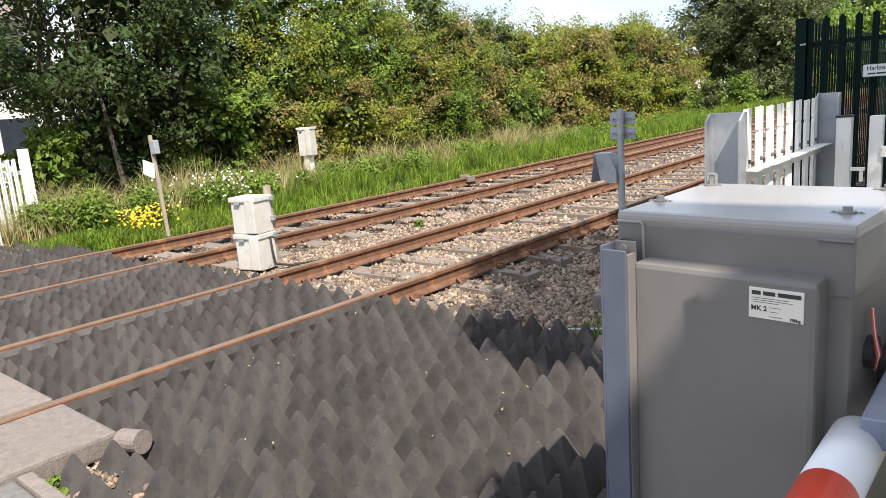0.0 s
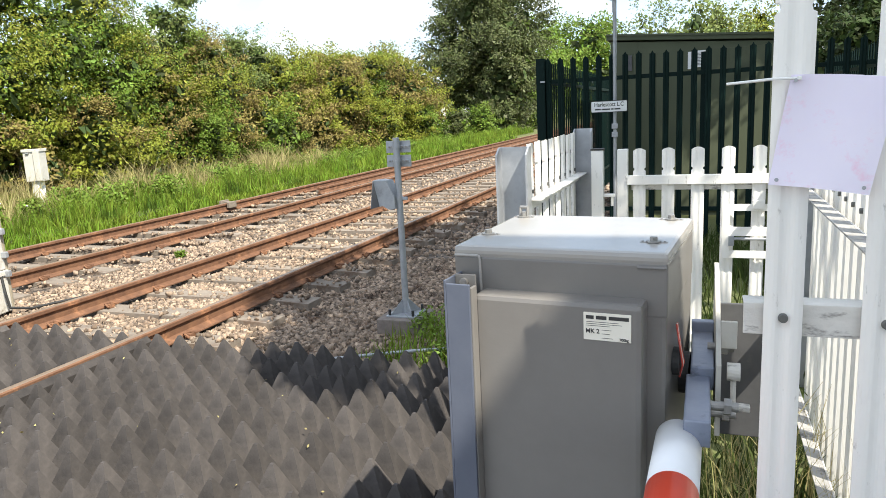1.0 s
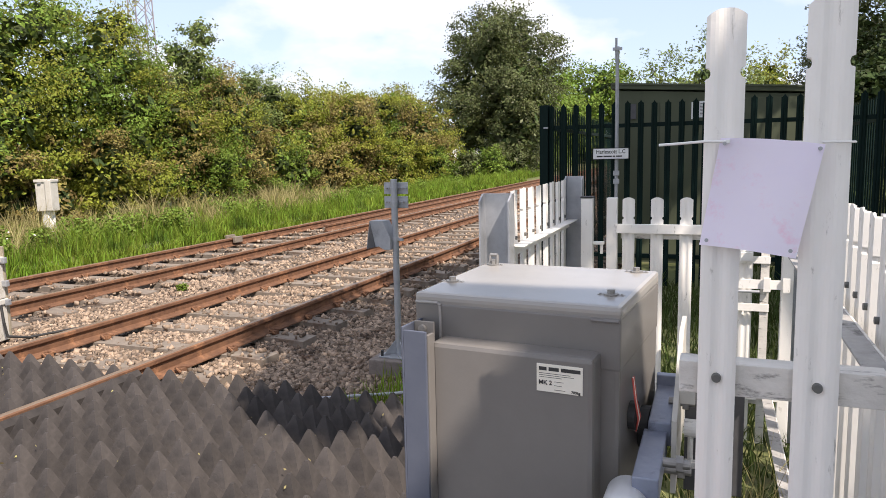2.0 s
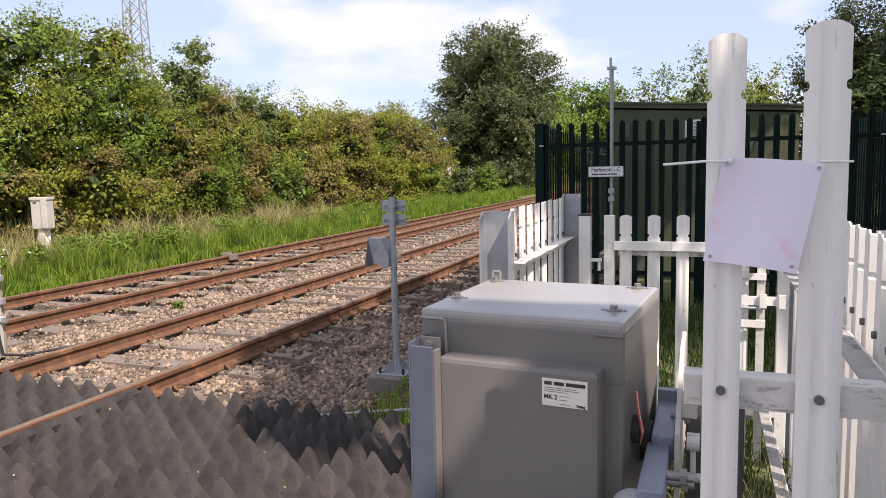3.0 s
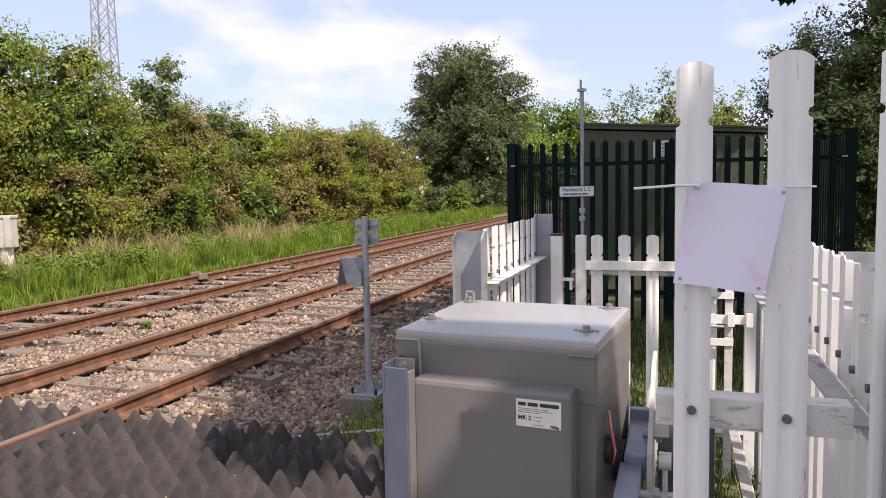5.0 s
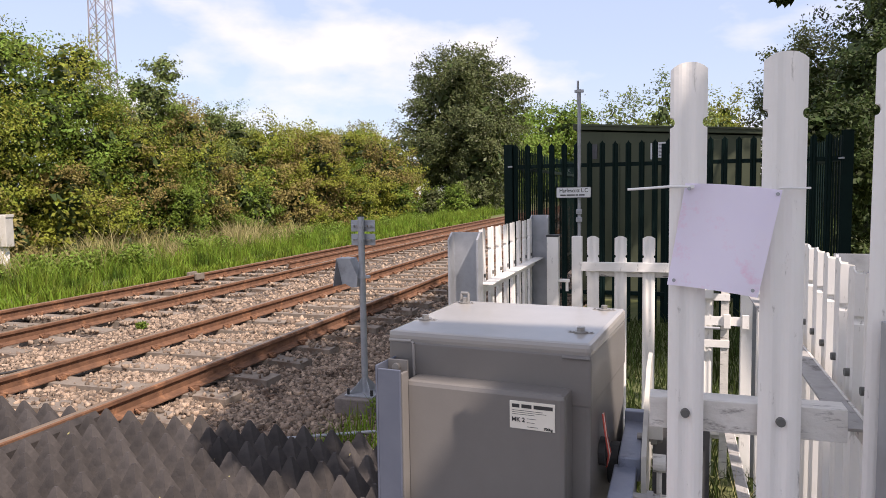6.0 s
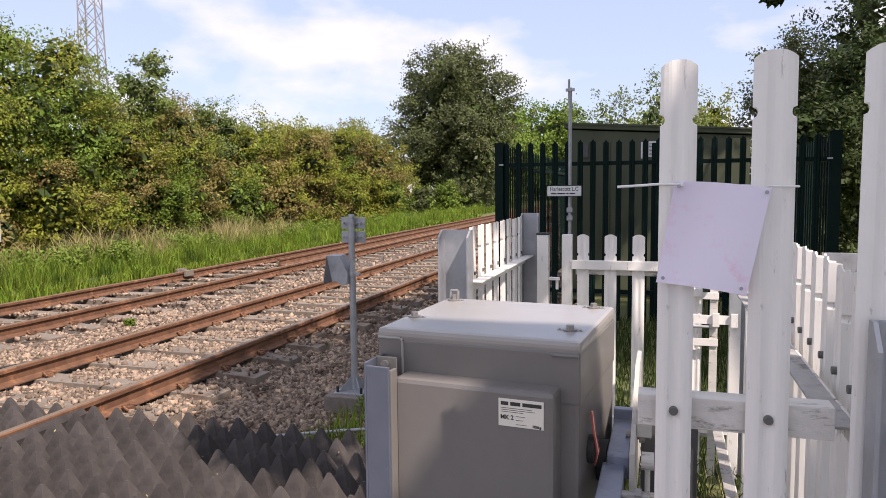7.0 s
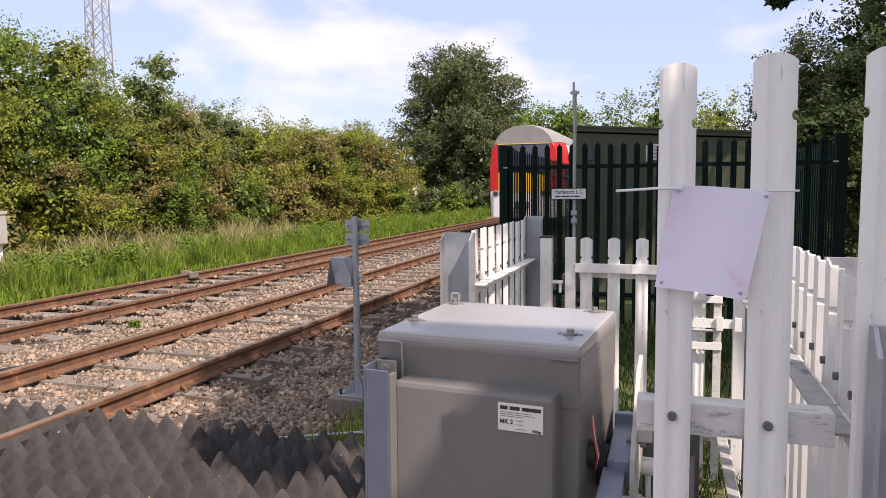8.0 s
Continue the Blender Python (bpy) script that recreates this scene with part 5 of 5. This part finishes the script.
def trees():
    for k, (x, y, h, s) in enumerate(((-9.6, 5.4, 6.8, 2.3), (-10.3, 7.2, 7.2, 2.4), (-9.9, 9.2, 6.6, 2.2), (-11.5, 4.0, 7.0, 2.4), (-11.2, 2.2, 7.0, 2.4))):
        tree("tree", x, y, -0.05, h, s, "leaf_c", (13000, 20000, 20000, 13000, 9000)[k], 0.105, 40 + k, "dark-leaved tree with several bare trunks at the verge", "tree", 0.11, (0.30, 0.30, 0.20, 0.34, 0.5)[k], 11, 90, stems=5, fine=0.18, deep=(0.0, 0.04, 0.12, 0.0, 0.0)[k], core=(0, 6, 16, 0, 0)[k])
    for k, (x, y, h, s) in enumerate(((-9.9, 6.7, 1.6, 0.9), (-9.4, 4.6, 1.2, 0.8), (-10.2, 8.4, 2.6, 1.5), (-9.9, 10.2, 2.4, 1.4), (-12.8, 9.5, 3.4, 2.2), (-13.0, 12.5, 4.0, 2.2))):
        tree("shrub", x, y, -0.08, h, s, "leaf_c" if k not in (0, 3) else "leaf_a", 7500, 0.11, 80 + k, "dark green undergrowth bush beneath the trees", "shrub", 0.04, 0.05, 7, 60, shoots=4)
    for k, (x, y, h, s) in enumerate(((-8.5, 37.5, 1.5, 1.2), (-8.2, 41.0, 1.7, 1.4), (-8.0, 45.5, 2.0, 1.7), (-7.6, 52.0, 2.2, 2.0))):
        tree("shrub", x, y, -0.08 + rise(y), h, s, ("leaf_f", "leaf_a", "leaf_f", "leaf_c")[k], 5000, 0.12, 140 + k, "low rough bush at the narrow end of the verge", "shrub", 0.04, 0.05, 7, 50, "leaf_a", shoots=4)
    tree("sapling", -10.6, 19.4, 0.0, 6.5, 0.8, "leaf_e", 2600, 0.10, 120, "slender young tree rising out of the hedge", "tree", 0.035, 0.45, 8, 40, tall=0.6, fine=0.3, shoots=8, core=0)
    tree("sapling", -10.9, 22.0, 0.0, 5.2, 0.7, "leaf_e", 1900, 0.10, 121, "slender young tree rising out of the hedge", "tree", 0.03, 0.5, 7, 32, tall=0.6, fine=0.3, shoots=8, core=0)
    # boughs high over the footpath that shade the barrier and the cess
    shade_tree(9.6, 3.0, [(5.6, 4.3, 7.0, 1.0), (5.9, 5.2, 7.2, 1.1), (6.4, 6.2, 7.3, 1.2), (6.0, 7.4, 7.4, 1.2), (6.7, 8.4, 7.4, 1.3), (6.3, 9.8, 7.2, 1.2), (7.2, 10.6, 7.2, 1.3),
                          (6.42, 2.2, 6.7, 0.30), (6.02, 2.35, 6.7, 0.32), (6.25, 2.75, 6.6, 0.45), (5.85, 3.15, 6.8, 0.6), (6.5, 3.5, 6.9, 0.75), (7.2, 3.7, 7.0, 0.9), (6.7, 4.6, 7.1, 0.9), (7.4, 5.2, 7.1, 1.0),
                          (8.9, 8.0, 6.6, 1.5), (9.2, 6.0, 7.4, 1.3), (5.05, 8.35, 3.26, 0.10), (5.3, 8.3, 3.32, 0.14), (5.5, 8.3, 3.38, 0.14), (5.75, 8.3, 3.36, 0.16), (5.95, 8.25, 3.30, 0.2), (6.2, 8.3, 3.42, 0.26), (6.5, 8.3, 3.5, 0.3)])
    crossing_hut()
    tree("tree", -10.0, 48.0, 0.2, 11.4, 5.0, "leaf_f", 60000, 0.17, 60, "tall broad dark green tree beside the line", "tree", 0.25, 0.06, 20, 230, fine=0.14, core=50, tall=1.15, shoots=24)
    tree("tree", -11.5, 66.0, 0.2, 9.5, 5.0, "leaf_a", 15000, 0.30, 61, "green tree further down the line", "tree", 0.25, 0.06, 12, 130)
    tree("tree", -8.5, 80.0, 0.3, 10.5, 6.0, "leaf_a", 15000, 0.34, 62, "green tree further down the line", "tree", 0.25, 0.06, 12, 130)
    tree("tree", 3.2, 34.0, 0.1, 6.0, 3.0, "leaf_e", 14000, 0.13, 63, "pale green willow behind the shed", "tree", 0.14, 0.10, 11, 120, fine=0.2, shoots=24, core=10)
    tree("tree", 5.6, 38.0, 0.1, 5.8, 3.0, "leaf_b", 9000, 0.15, 67, "yellow-green bush behind the shed", "tree", 0.14, 0.10, 10, 90)
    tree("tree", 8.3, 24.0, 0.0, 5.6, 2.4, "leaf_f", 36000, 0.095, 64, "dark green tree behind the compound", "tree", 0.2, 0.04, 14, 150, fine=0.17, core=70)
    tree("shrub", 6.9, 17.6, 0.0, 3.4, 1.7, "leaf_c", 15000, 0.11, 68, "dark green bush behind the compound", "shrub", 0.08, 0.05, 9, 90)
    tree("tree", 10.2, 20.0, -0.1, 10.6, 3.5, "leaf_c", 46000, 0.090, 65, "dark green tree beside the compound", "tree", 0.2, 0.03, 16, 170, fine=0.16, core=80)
    tree("tree", 10.6, 8.0, -0.1, 7.5, 3.0, "leaf_c", 9000, 0.16, 66, "dark green tree beside the path", "tree", 0.2, 0.2, 12, 150)


def crossing_hut():
    """Unseen flat-roofed building added off the footpath; its roof edge shades the barrier machine."""
    t = thing("crossing_hut", "unseen tall pale rendered building with a flat roof slab, added for shade", "building")
    bm = bm_new()
    box(bm, 8.44, 11.22, -3.89, 0.21, -0.2, 7.84, 0.02)
    wall = part("wall", bm, M["brick_white"], t)
    bm = bm_new()
    box(bm, 8.36, 11.32, -3.99, 0.29, 7.842, 8.0, 0.012)
    part("roof", bm, M["roof"], t, "flat grey roof slab")
    # short bar added beside the roof to shade the front of the lid
    bm = bm_new()
    box(bm, 7.94, 8.358, 0.11, 0.285, 7.85, 8.0, 0.012)
    part("gutter_end", bm, M["roof"], t, "bar added at the roof edge to shade the lid")
    bm = bm_new()
    box(bm, 8.41, 8.444, -2.2, -1.2, -0.15, 2.0, 0.006)
    part("door", bm, M["shed"], wall, "plain olive door")


def grass_blades(name, count, region, hmin, hmax, material, label, seed, zfun, width=0.012, clump=0.0):
    rg = np.random.default_rng(seed)
    x = rg.uniform(region[0], region[1], count)
    y = region[2] + (region[3] - region[2]) * rg.random(count) ** 1.5
    if clump:
        keep = np.sin(x * 3.1 + seed) * np.sin(y * 2.3 + seed * 2) + 0.4 * np.sin(y * 7.1) > clump - 1
        x, y = x[keep], y[keep]
    n = len(x)
    h = rg.uniform(hmin, hmax, n) * (0.55 + 0.55 * np.abs(np.sin(x * 1.9 + 0.7 * y) * np.sin(y * 1.3)) + 0.4 * np.abs(np.sin(x * 4.3 - y * 1.7) * np.sin(y * 3.7 + x)))
    if name == "tall_grass":
        h *= np.clip((y - 4.6) / 4.5, 0.38, 1.0)
    z = np.array([zfun(a, b) for a, b in zip(x, y)])
    a = rg.uniform(0, 6.28, n)
    w = width * (1 + y * 0.05)
    side = np.stack([np.cos(a), np.sin(a), 0 * a], 1) * w[:, None]
    lean = np.stack([rg.normal(size=n) * 0.28, rg.normal(size=n) * 0.28, 0 * a], 1) * h[:, None]
    p = np.stack([x, y, z], 1)
    up = np.zeros((n, 3))
    up[:, 2] = h
    vs = np.stack([p - side, p + side, p + side * 0.7 + up * 0.6 + lean * 0.4, p - side * 0.7 + up * 0.6 + lean * 0.4,
                   p + up + lean * 1.2], 1).reshape(-1, 3)
    k = np.arange(n) * 5
    fs = np.concatenate([np.stack([k, k + 1, k + 2], 1), np.stack([k, k + 2, k + 3], 1), np.stack([k + 3, k + 2, k + 4], 1)])
    tagged(raw(name, vs, fs, M[material]), label, "grass", kind="stuff")


def flowers(name, count, centre, spread, material, label, seed, z0, z1, r):
    rg = np.random.default_rng(seed)
    vs, fs, k = [], [], 0
    for _ in range(count):
        c = np.array((centre[0] + rg.normal() * spread[0], centre[1] + rg.normal() * spread[1], rg.uniform(z0, z1)))
        nrm = np.array((0.6 + rg.normal() * 0.3, -0.4 + rg.normal() * 0.3, 0.7))
        nrm /= np.linalg.norm(nrm)
        u = np.cross(nrm, (0, 0, 1.0))
        u /= np.linalg.norm(u)
        v = np.cross(nrm, u)
        rr = r * rg.uniform(0.7, 1.3)
        ring = [c + (u * math.cos(q * math.pi / 3) + v * math.sin(q * math.pi / 3)) * rr + nrm * 0.3 * rr for q in range(6)]
        vs += [c] + ring
        fs += [(k, k + 1 + q, k + 1 + (q + 1) % 6) for q in range(6)]
        k += 7
    tagged(raw(name, vs, fs, M[material]), label, "flowers", kind="stuff")


def verge_z(x, y):
    return -0.08 + rise(y)


hedge()
trees()
grass_blades("tall_grass", 72000, (-9.6, -6.15, 5.2, 46), 0.14, 0.50, "grass", "bright green tall grass on the verge", 1, verge_z, 0.005)
grass_blades("edge_grass", 16000, (-6.5, -5.75, 5.6, 40), 0.08, 0.30, "grass", "short grass at the ballast edge", 2, lambda x, y: -0.2 + rise(y), 0.009)
grass_blades("dry_grass", 14000, (-9.6, -6.9, 5.0, 22), 0.40, 0.85, "dry", "tall straw-coloured dry grass heads", 3, verge_z, 0.006, 0.75)
grass_blades("compound_grass", 9000, (3.45, 6.0, 3.4, 10.3), 0.06, 0.30, "grass_shaded", "rough dull green grass inside the compound", 4, lambda x, y: -0.13, 0.005)
grass_blades("path_grass", 9000, (4.6, 12.0, 3.0, 24.0), 0.06, 0.30, "grass_shaded", "rough grass beside the compound", 9, lambda x, y: -0.13, 0.007)
grass_blades("post_grass", 900, (1.75, 2.9, 5.6, 7.4), 0.05, 0.17, "grass", "green weeds round the post footing", 5, lambda x, y: -0.22, 0.004, 0.9)
grass_blades("compound_straw", 500, (4.05, 4.6, 3.0, 4.6), 0.2, 0.55, "dry", "dry grass stalks against the fence", 6, lambda x, y: -0.13, 0.002)
def weeds():
    """Broad-leaved plants low among the grass."""
    rg = np.random.default_rng(31)
    ps, dd = [], []
    for _ in range(150):
        x, y = rg.uniform(-9.6, -6.6), 5.4 + 30 * rg.random() ** 1.4
        r = rg.uniform(0.18, 0.42)
        p, d = leaf_cloud(int(420 * r / 0.3), (x, y, 0.12 + r * 0.5), (r, r, r * 0.8), 0.06, rg, shell=0.2)
        ps.append(p)
        dd.append(d)
    ps, dd = np.concatenate(ps), np.concatenate(dd)
    ob = leaves_mesh("verge_weeds", ps, dd, rg.uniform(0.04, 0.10, len(ps)), M["leaf_a"], None, rg)
    tagged(ob, "low broad-leaved weeds among the verge grass", "weeds", kind="stuff")
    ps, dd = [], []
    for x, y, r in ((1.95, 6.45, 0.14), (2.15, 6.2, 0.18), (2.4, 6.5, 0.2), (2.1, 6.75, 0.15), (2.6, 6.1, 0.16), (2.3, 5.85, 0.12), (-2.6, 8.9, 0.08), (4.4, 2.95, 0.10), (4.36, 3.1, 0.12), (0.82, 2.52, 0.045), (0.93, 2.51, 0.03)):
        p, d = leaf_cloud(260 if r > 0.05 else 60, (x, y, (-0.2 if r > 0.05 else -0.12) + r * 0.7), (r, r, r * 0.9), 0.04, rg, shell=0.2)
        ps.append(p)
        dd.append(d)
    ps, dd = np.concatenate(ps), np.concatenate(dd)
    ob = leaves_mesh("ballast_weeds", ps, dd, rg.uniform(0.02, 0.05, len(ps)), M["leaf_a"], None, rg)
    tagged(ob, "small green weeds growing in the stones", "weeds", kind="stuff")
    # pale litter caught between the rubber points
    n = 90
    p = np.stack([rg.uniform(-1.4, 3.2, n), rg.uniform(2.7, 5.4, n), rg.uniform(-0.085, -0.03, n)], 1)
    ob = leaves_mesh("leaf_litter", p, rg.normal(size=(n, 3)), rg.uniform(0.010, 0.030, n), M["dry"], None, rg)
    tagged(ob, "small pale leaf litter between the rubber points", "litter", kind="stuff")


weeds()
flowers("daisies", 120, (-7.1, 8.5), (0.42, 0.5), "petal", "patch of white ox-eye daisies on the verge", 1, 0.22, 0.66, 0.020)
flowers("yellow_flowers", 170, (-6.15, 6.6), (0.16, 0.20), "yellow_petal", "patch of yellow wild flowers by the ballast", 2, 0.05, 0.34, 0.019)


# ---- beyond the hedge ----
def house(x, y, w, d, h, label, turn=0):
    t = thing("house", label, "house", at=pose(x, y, 0, 0, 0, turn))
    bm = bm_new()
    box(bm, -w / 2, w / 2, -d / 2, d / 2, -0.3, h, 0.02)
    wall = part("wall", bm, M["brick_white"], t)
    bm = bm_new()
    v = [(-w / 2 - 0.3, h), (w / 2 + 0.3, h), (0, h + w * 0.33)]
    a = [bm.verts.new((px_, -d / 2 - 0.3, pz_)) for px_, pz_ in v]
    b = [bm.verts.new((px_, d / 2 + 0.3, pz_)) for px_, pz_ in v]
    bm.faces.new(a)
    bm.faces.new(b[::-1])
    for i in range(3):
        bm.faces.new((a[i], b[i], b[(i + 1) % 3], a[(i + 1) % 3]))
    bmesh.ops.recalc_face_normals(bm, faces=bm.faces)
    part("roof", bm, M["roof"], t, "grey tiled pitched roof")
    for k in range(int(d // 2.4)):
        for z in (0.9, 3.4):
            if z + 1.2 < h:
                bm = bm_new()
                y0 = -d / 2 + 0.8 + 2.4 * k
                box(bm, w / 2 - 0.02, w / 2 + 0.03, y0, y0 + 1.1, z, z + 1.2, 0.02)
                part("window", bm, M["glass"], wall, "dark glazed window")


house(-24.0, 5.0, 8, 12, 5.0, "white rendered house behind the trees")
house(-19.5, 66.0, 6, 6, 2.6, "pale rendered house beyond the hedge", 20)


def lattice_tower():
    t = thing("lattice_mast", "tall distant steel lattice mast", "mast", at=pose(-80, 90, 0, 0, 0, 20))
    bm = bm_new()
    H, w0, w1 = 54.0, 1.7, 0.95
    bm.free()
    for sx in (-1, 1):
        for sy in (-1, 1):
            bm = bm_new()
            rod(bm, (sx * w0, sy * w0, 0), (sx * w1, sy * w1, H), 0.11, 6)
            part("leg", bm, M["tower"], t)
    bm = bm_new()
    n = 20
    for k in range(n):
        za, zb = H * k / n, H * (k + 1) / n
        wa, wb = w0 + (w1 - w0) * k / n, w0 + (w1 - w0) * (k + 1) / n
        for sx, sy, ex, ey in ((-1, -1, 1, -1), (1, -1, 1, 1), (1, 1, -1, 1), (-1, 1, -1, -1)):
            rod(bm, (sx * wa, sy * wa, za), (ex * wb, ey * wb, zb), 0.06, 4)
            rod(bm, (ex * wa, ey * wa, za), (sx * wb, sy * wb, zb), 0.06, 4)
    part("bracing", bm, M["tower"], t)


lattice_tower()


# ---- train ----
def train():
    t = thing("train", "red, white and yellow diesel passenger train with a grey roof", "train")
    half = [(1.32, 0.45), (1.38, 1.2), (1.37, 2.2), (1.30, 2.75), (1.20, 3.08), (1.02, 3.36), (0.76, 3.56), (0.40, 3.68)]
    sec = [(-a, b) for a, b in half] + [(0, 3.72)] + half[::-1]
    crown = [(-a, b) for a, b in half[4:]] + [(0, 3.72)] + half[:3:-1]
    count = len(sec)

    def shell(bm, ys, shrink, lo, hi):
        rings = []
        for y, s in zip(ys, shrink):
            rings.append([bm.verts.new((px_ * s, y, pz_ - (0.0 if pz_ < 2 else (1 - s) * 0.5))) for px_, pz_ in sec[lo:hi]])
        n = hi - lo
        for a, b in zip(rings[:-1], rings[1:]):
            for i in range(n - 1):
                bm.faces.new((a[i], a[i + 1], b[i + 1], b[i]))
        return rings

    ys, sh = [0.0, 0.25, 0.7, 1.3, 22.5], [0.86, 0.92, 0.97, 1.0, 1.0]
    bm = bm_new()
    rings = shell(bm, ys, sh, 0, count)
    bm.faces.new(rings[0])
    bm.faces.new(rings[-1][::-1])
    bmesh.ops.recalc_face_normals(bm, faces=bm.faces)
    part("body", bm, M["train_white"], t)
    bm = bm_new()
    for y0, y1 in ((24.0, 46.0),):
        r0 = [bm.verts.new((px_, y0, pz_)) for px_, pz_ in sec]
        r1 = [bm.verts.new((px_, y1, pz_)) for px_, pz_ in sec]
        for i in range(count - 1):
            bm.faces.new((r0[i], r0[i + 1], r1[i + 1], r1[i]))
        bm.faces.new(r0)
        bm.faces.new(r1[::-1])
    box(bm, -0.9, 0.9, 22.4, 24.1, 0.9, 3.2)
    bmesh.ops.recalc_face_normals(bm, faces=bm.faces)
    part("second_car", bm, M["train_white"], t)
    # roof skin
    bm = bm_new()
    r = [[bm.verts.new((px_ * s * 1.012, y, pz_ + 0.012 - (1 - s) * 0.5)) for px_, pz_ in crown] for y, s in zip([-0.02] + ys[1:-1] + [46.0], sh)]
    for a, b in zip(r[:-1], r[1:]):
        for i in range(len(crown) - 1):
            bm.faces.new((a[i], a[i + 1], b[i + 1], b[i]))
    bm.faces.new(r[0])
    part("roof", bm, M["train_roof"], t, "weathered grey roof")
    # cab front: windscreen, yellow panel, red corner pillars
    f = 0.86
    bm = bm_new()
    box(bm, -0.90, 0.90, -0.035, 0.02, 2.02, 3.00, 0.05)
    ws = part("windscreen", bm, M["train_glass"], t, "wide dark windscreen")
    bm = bm_new()
    box(bm, -0.92, 0.92, -0.045, 0.0, 3.0, 3.022, 0.006)
    part("windscreen_trim", bm, M["train_yellow"], ws)
    bm = bm_new()
    box(bm, -0.80, -0.66, -0.040, -0.034, 2.48, 2.66, 0.005)
    part("cab_card", bm, M["label"], ws)
    bm = bm_new()
    box(bm, -0.90, 0.90, -0.04, 0.02, 1.32, 2.015, 0.03)
    part("front_panel", bm, M["train_yellow"], t, "yellow warning panel")
    for s in (-1, 1):
        bm = bm_new()
        v = [(0.905, -0.03, 1.32), (1.185, -0.012, 1.40), (1.190, -0.012, 2.2), (1.12, -0.012, 2.85), (0.92, -0.02, 3.10), (0.905, -0.035, 2.1)]
        a = [bm.verts.new((s * p[0], p[1], p[2])) for p in v]
        b = [bm.verts.new((s * (p[0] + 0.08), p[1] + 0.75, p[2])) for p in v]
        bm.faces.new(a)
        for i in range(6):
            bm.faces.new((a[i], a[(i + 1) % 6], b[(i + 1) % 6], b[i]))
        bmesh.ops.recalc_face_normals(bm, faces=bm.faces)
        part("corner_pillar", bm, M["train_red"], t, "red cab corner")
        bm = bm_new()
        rings = []
        for y, f2 in ((0.015, 0.862), (0.25, 0.92), (0.7, 0.97), (1.3, 1.0), (1.9, 1.0)):
            rings.append([bm.verts.new((s * (px_ * f2 + 0.008), y, pz_ - (0.0 if pz_ < 2 else (1 - f2) * 0.5))) for px_, pz_ in ((1.382, 1.38), (1.372, 2.2), (1.302, 2.75), (1.202, 3.08))])
        for a, b in zip(rings[:-1], rings[1:]):
            for i in range(3):
                bm.faces.new((a[i], a[i + 1], b[i + 1], b[i]))
        bmesh.ops.recalc_face_normals(bm, faces=bm.faces)
        part("cab_side", bm, M["train_red"], t, "red cab side")
        for k in range(2):
            bm = bm_new()
            rod(bm, (s * (0.74 + 0.25 * k), -0.075, 1.28), (s * (0.74 + 0.25 * k), 0.0, 1.28), 0.12, 20)
            lamp = part("headlight", bm, M["galv"], t, "round headlight")
            bm = bm_new()
            rod(bm, (s * (0.74 + 0.25 * k), -0.080, 1.28), (s * (0.74 + 0.25 * k), -0.074, 1.28), 0.085, 18)
            part("lens", bm, M["glass"], lamp, "dark glass lens")
        bm = bm_new()
        box(bm, min(s * 1.362, s * 1.392), max(s * 1.362, s * 1.392), 1.6, 22.2, 2.0, 2.75, 0.01)
        part("side_windows", bm, M["train_glass"], t, "dark band of side windows")
    bm = bm_new()
    box(bm, -1.10, 1.10, -0.06, 0.6, 0.42, 1.30, 0.05)
    part("bumper_skirt", bm, M["train_white"], t, "light grey front skirt")
    bm = bm_new()
    box(bm, -0.2, 0.2, -0.45, 0.0, 0.75, 1.0, 0.03)
    part("coupler", bm, M["darkpaint"], t)
    for y in (3.0, 19.5, 27.0, 43.0):
        bm = bm_new()
        box(bm, -1.0, 1.0, y - 1.6, y + 1.6, 0.20, 0.55, 0.04)
        bogie = part("bogie", bm, M["darkpaint"], t)
        for dy in (-1.0, 1.0):
            bm = bm_new()
            for s in (-1, 1):
                rod(bm, (s * 0.70, y + dy, 0.42), (s * 0.79, y + dy, 0.42), 0.42, 20)
            rod(bm, (-0.7, y + dy, 0.42), (0.7, y + dy, 0.42), 0.08, 10)
            part("wheelset", bm, M["rust"], bogie)
    for ob in t.children:
        if not ob.name.startswith("bogie"):
            ob.location.z = 0.13
    return t


the_train = train()


def motions():
    rows = []
    for t, y in ((0.0, 262.0), (1.0, 233.0), (2.0, 204.0), (3.0, 175.0), (4.0, 146.0), (5.0, 117.0), (6.0, 87.0), (7.0, 56.0), (7.6, 37.9), (7.8, 31.9), (8.0, 25.8)):
        rows.append((t, pose(-0.7525, y, rise(y), 0.34 if y < 160 else 0, 0, 0)))
    walk(the_train, rows)


motions()
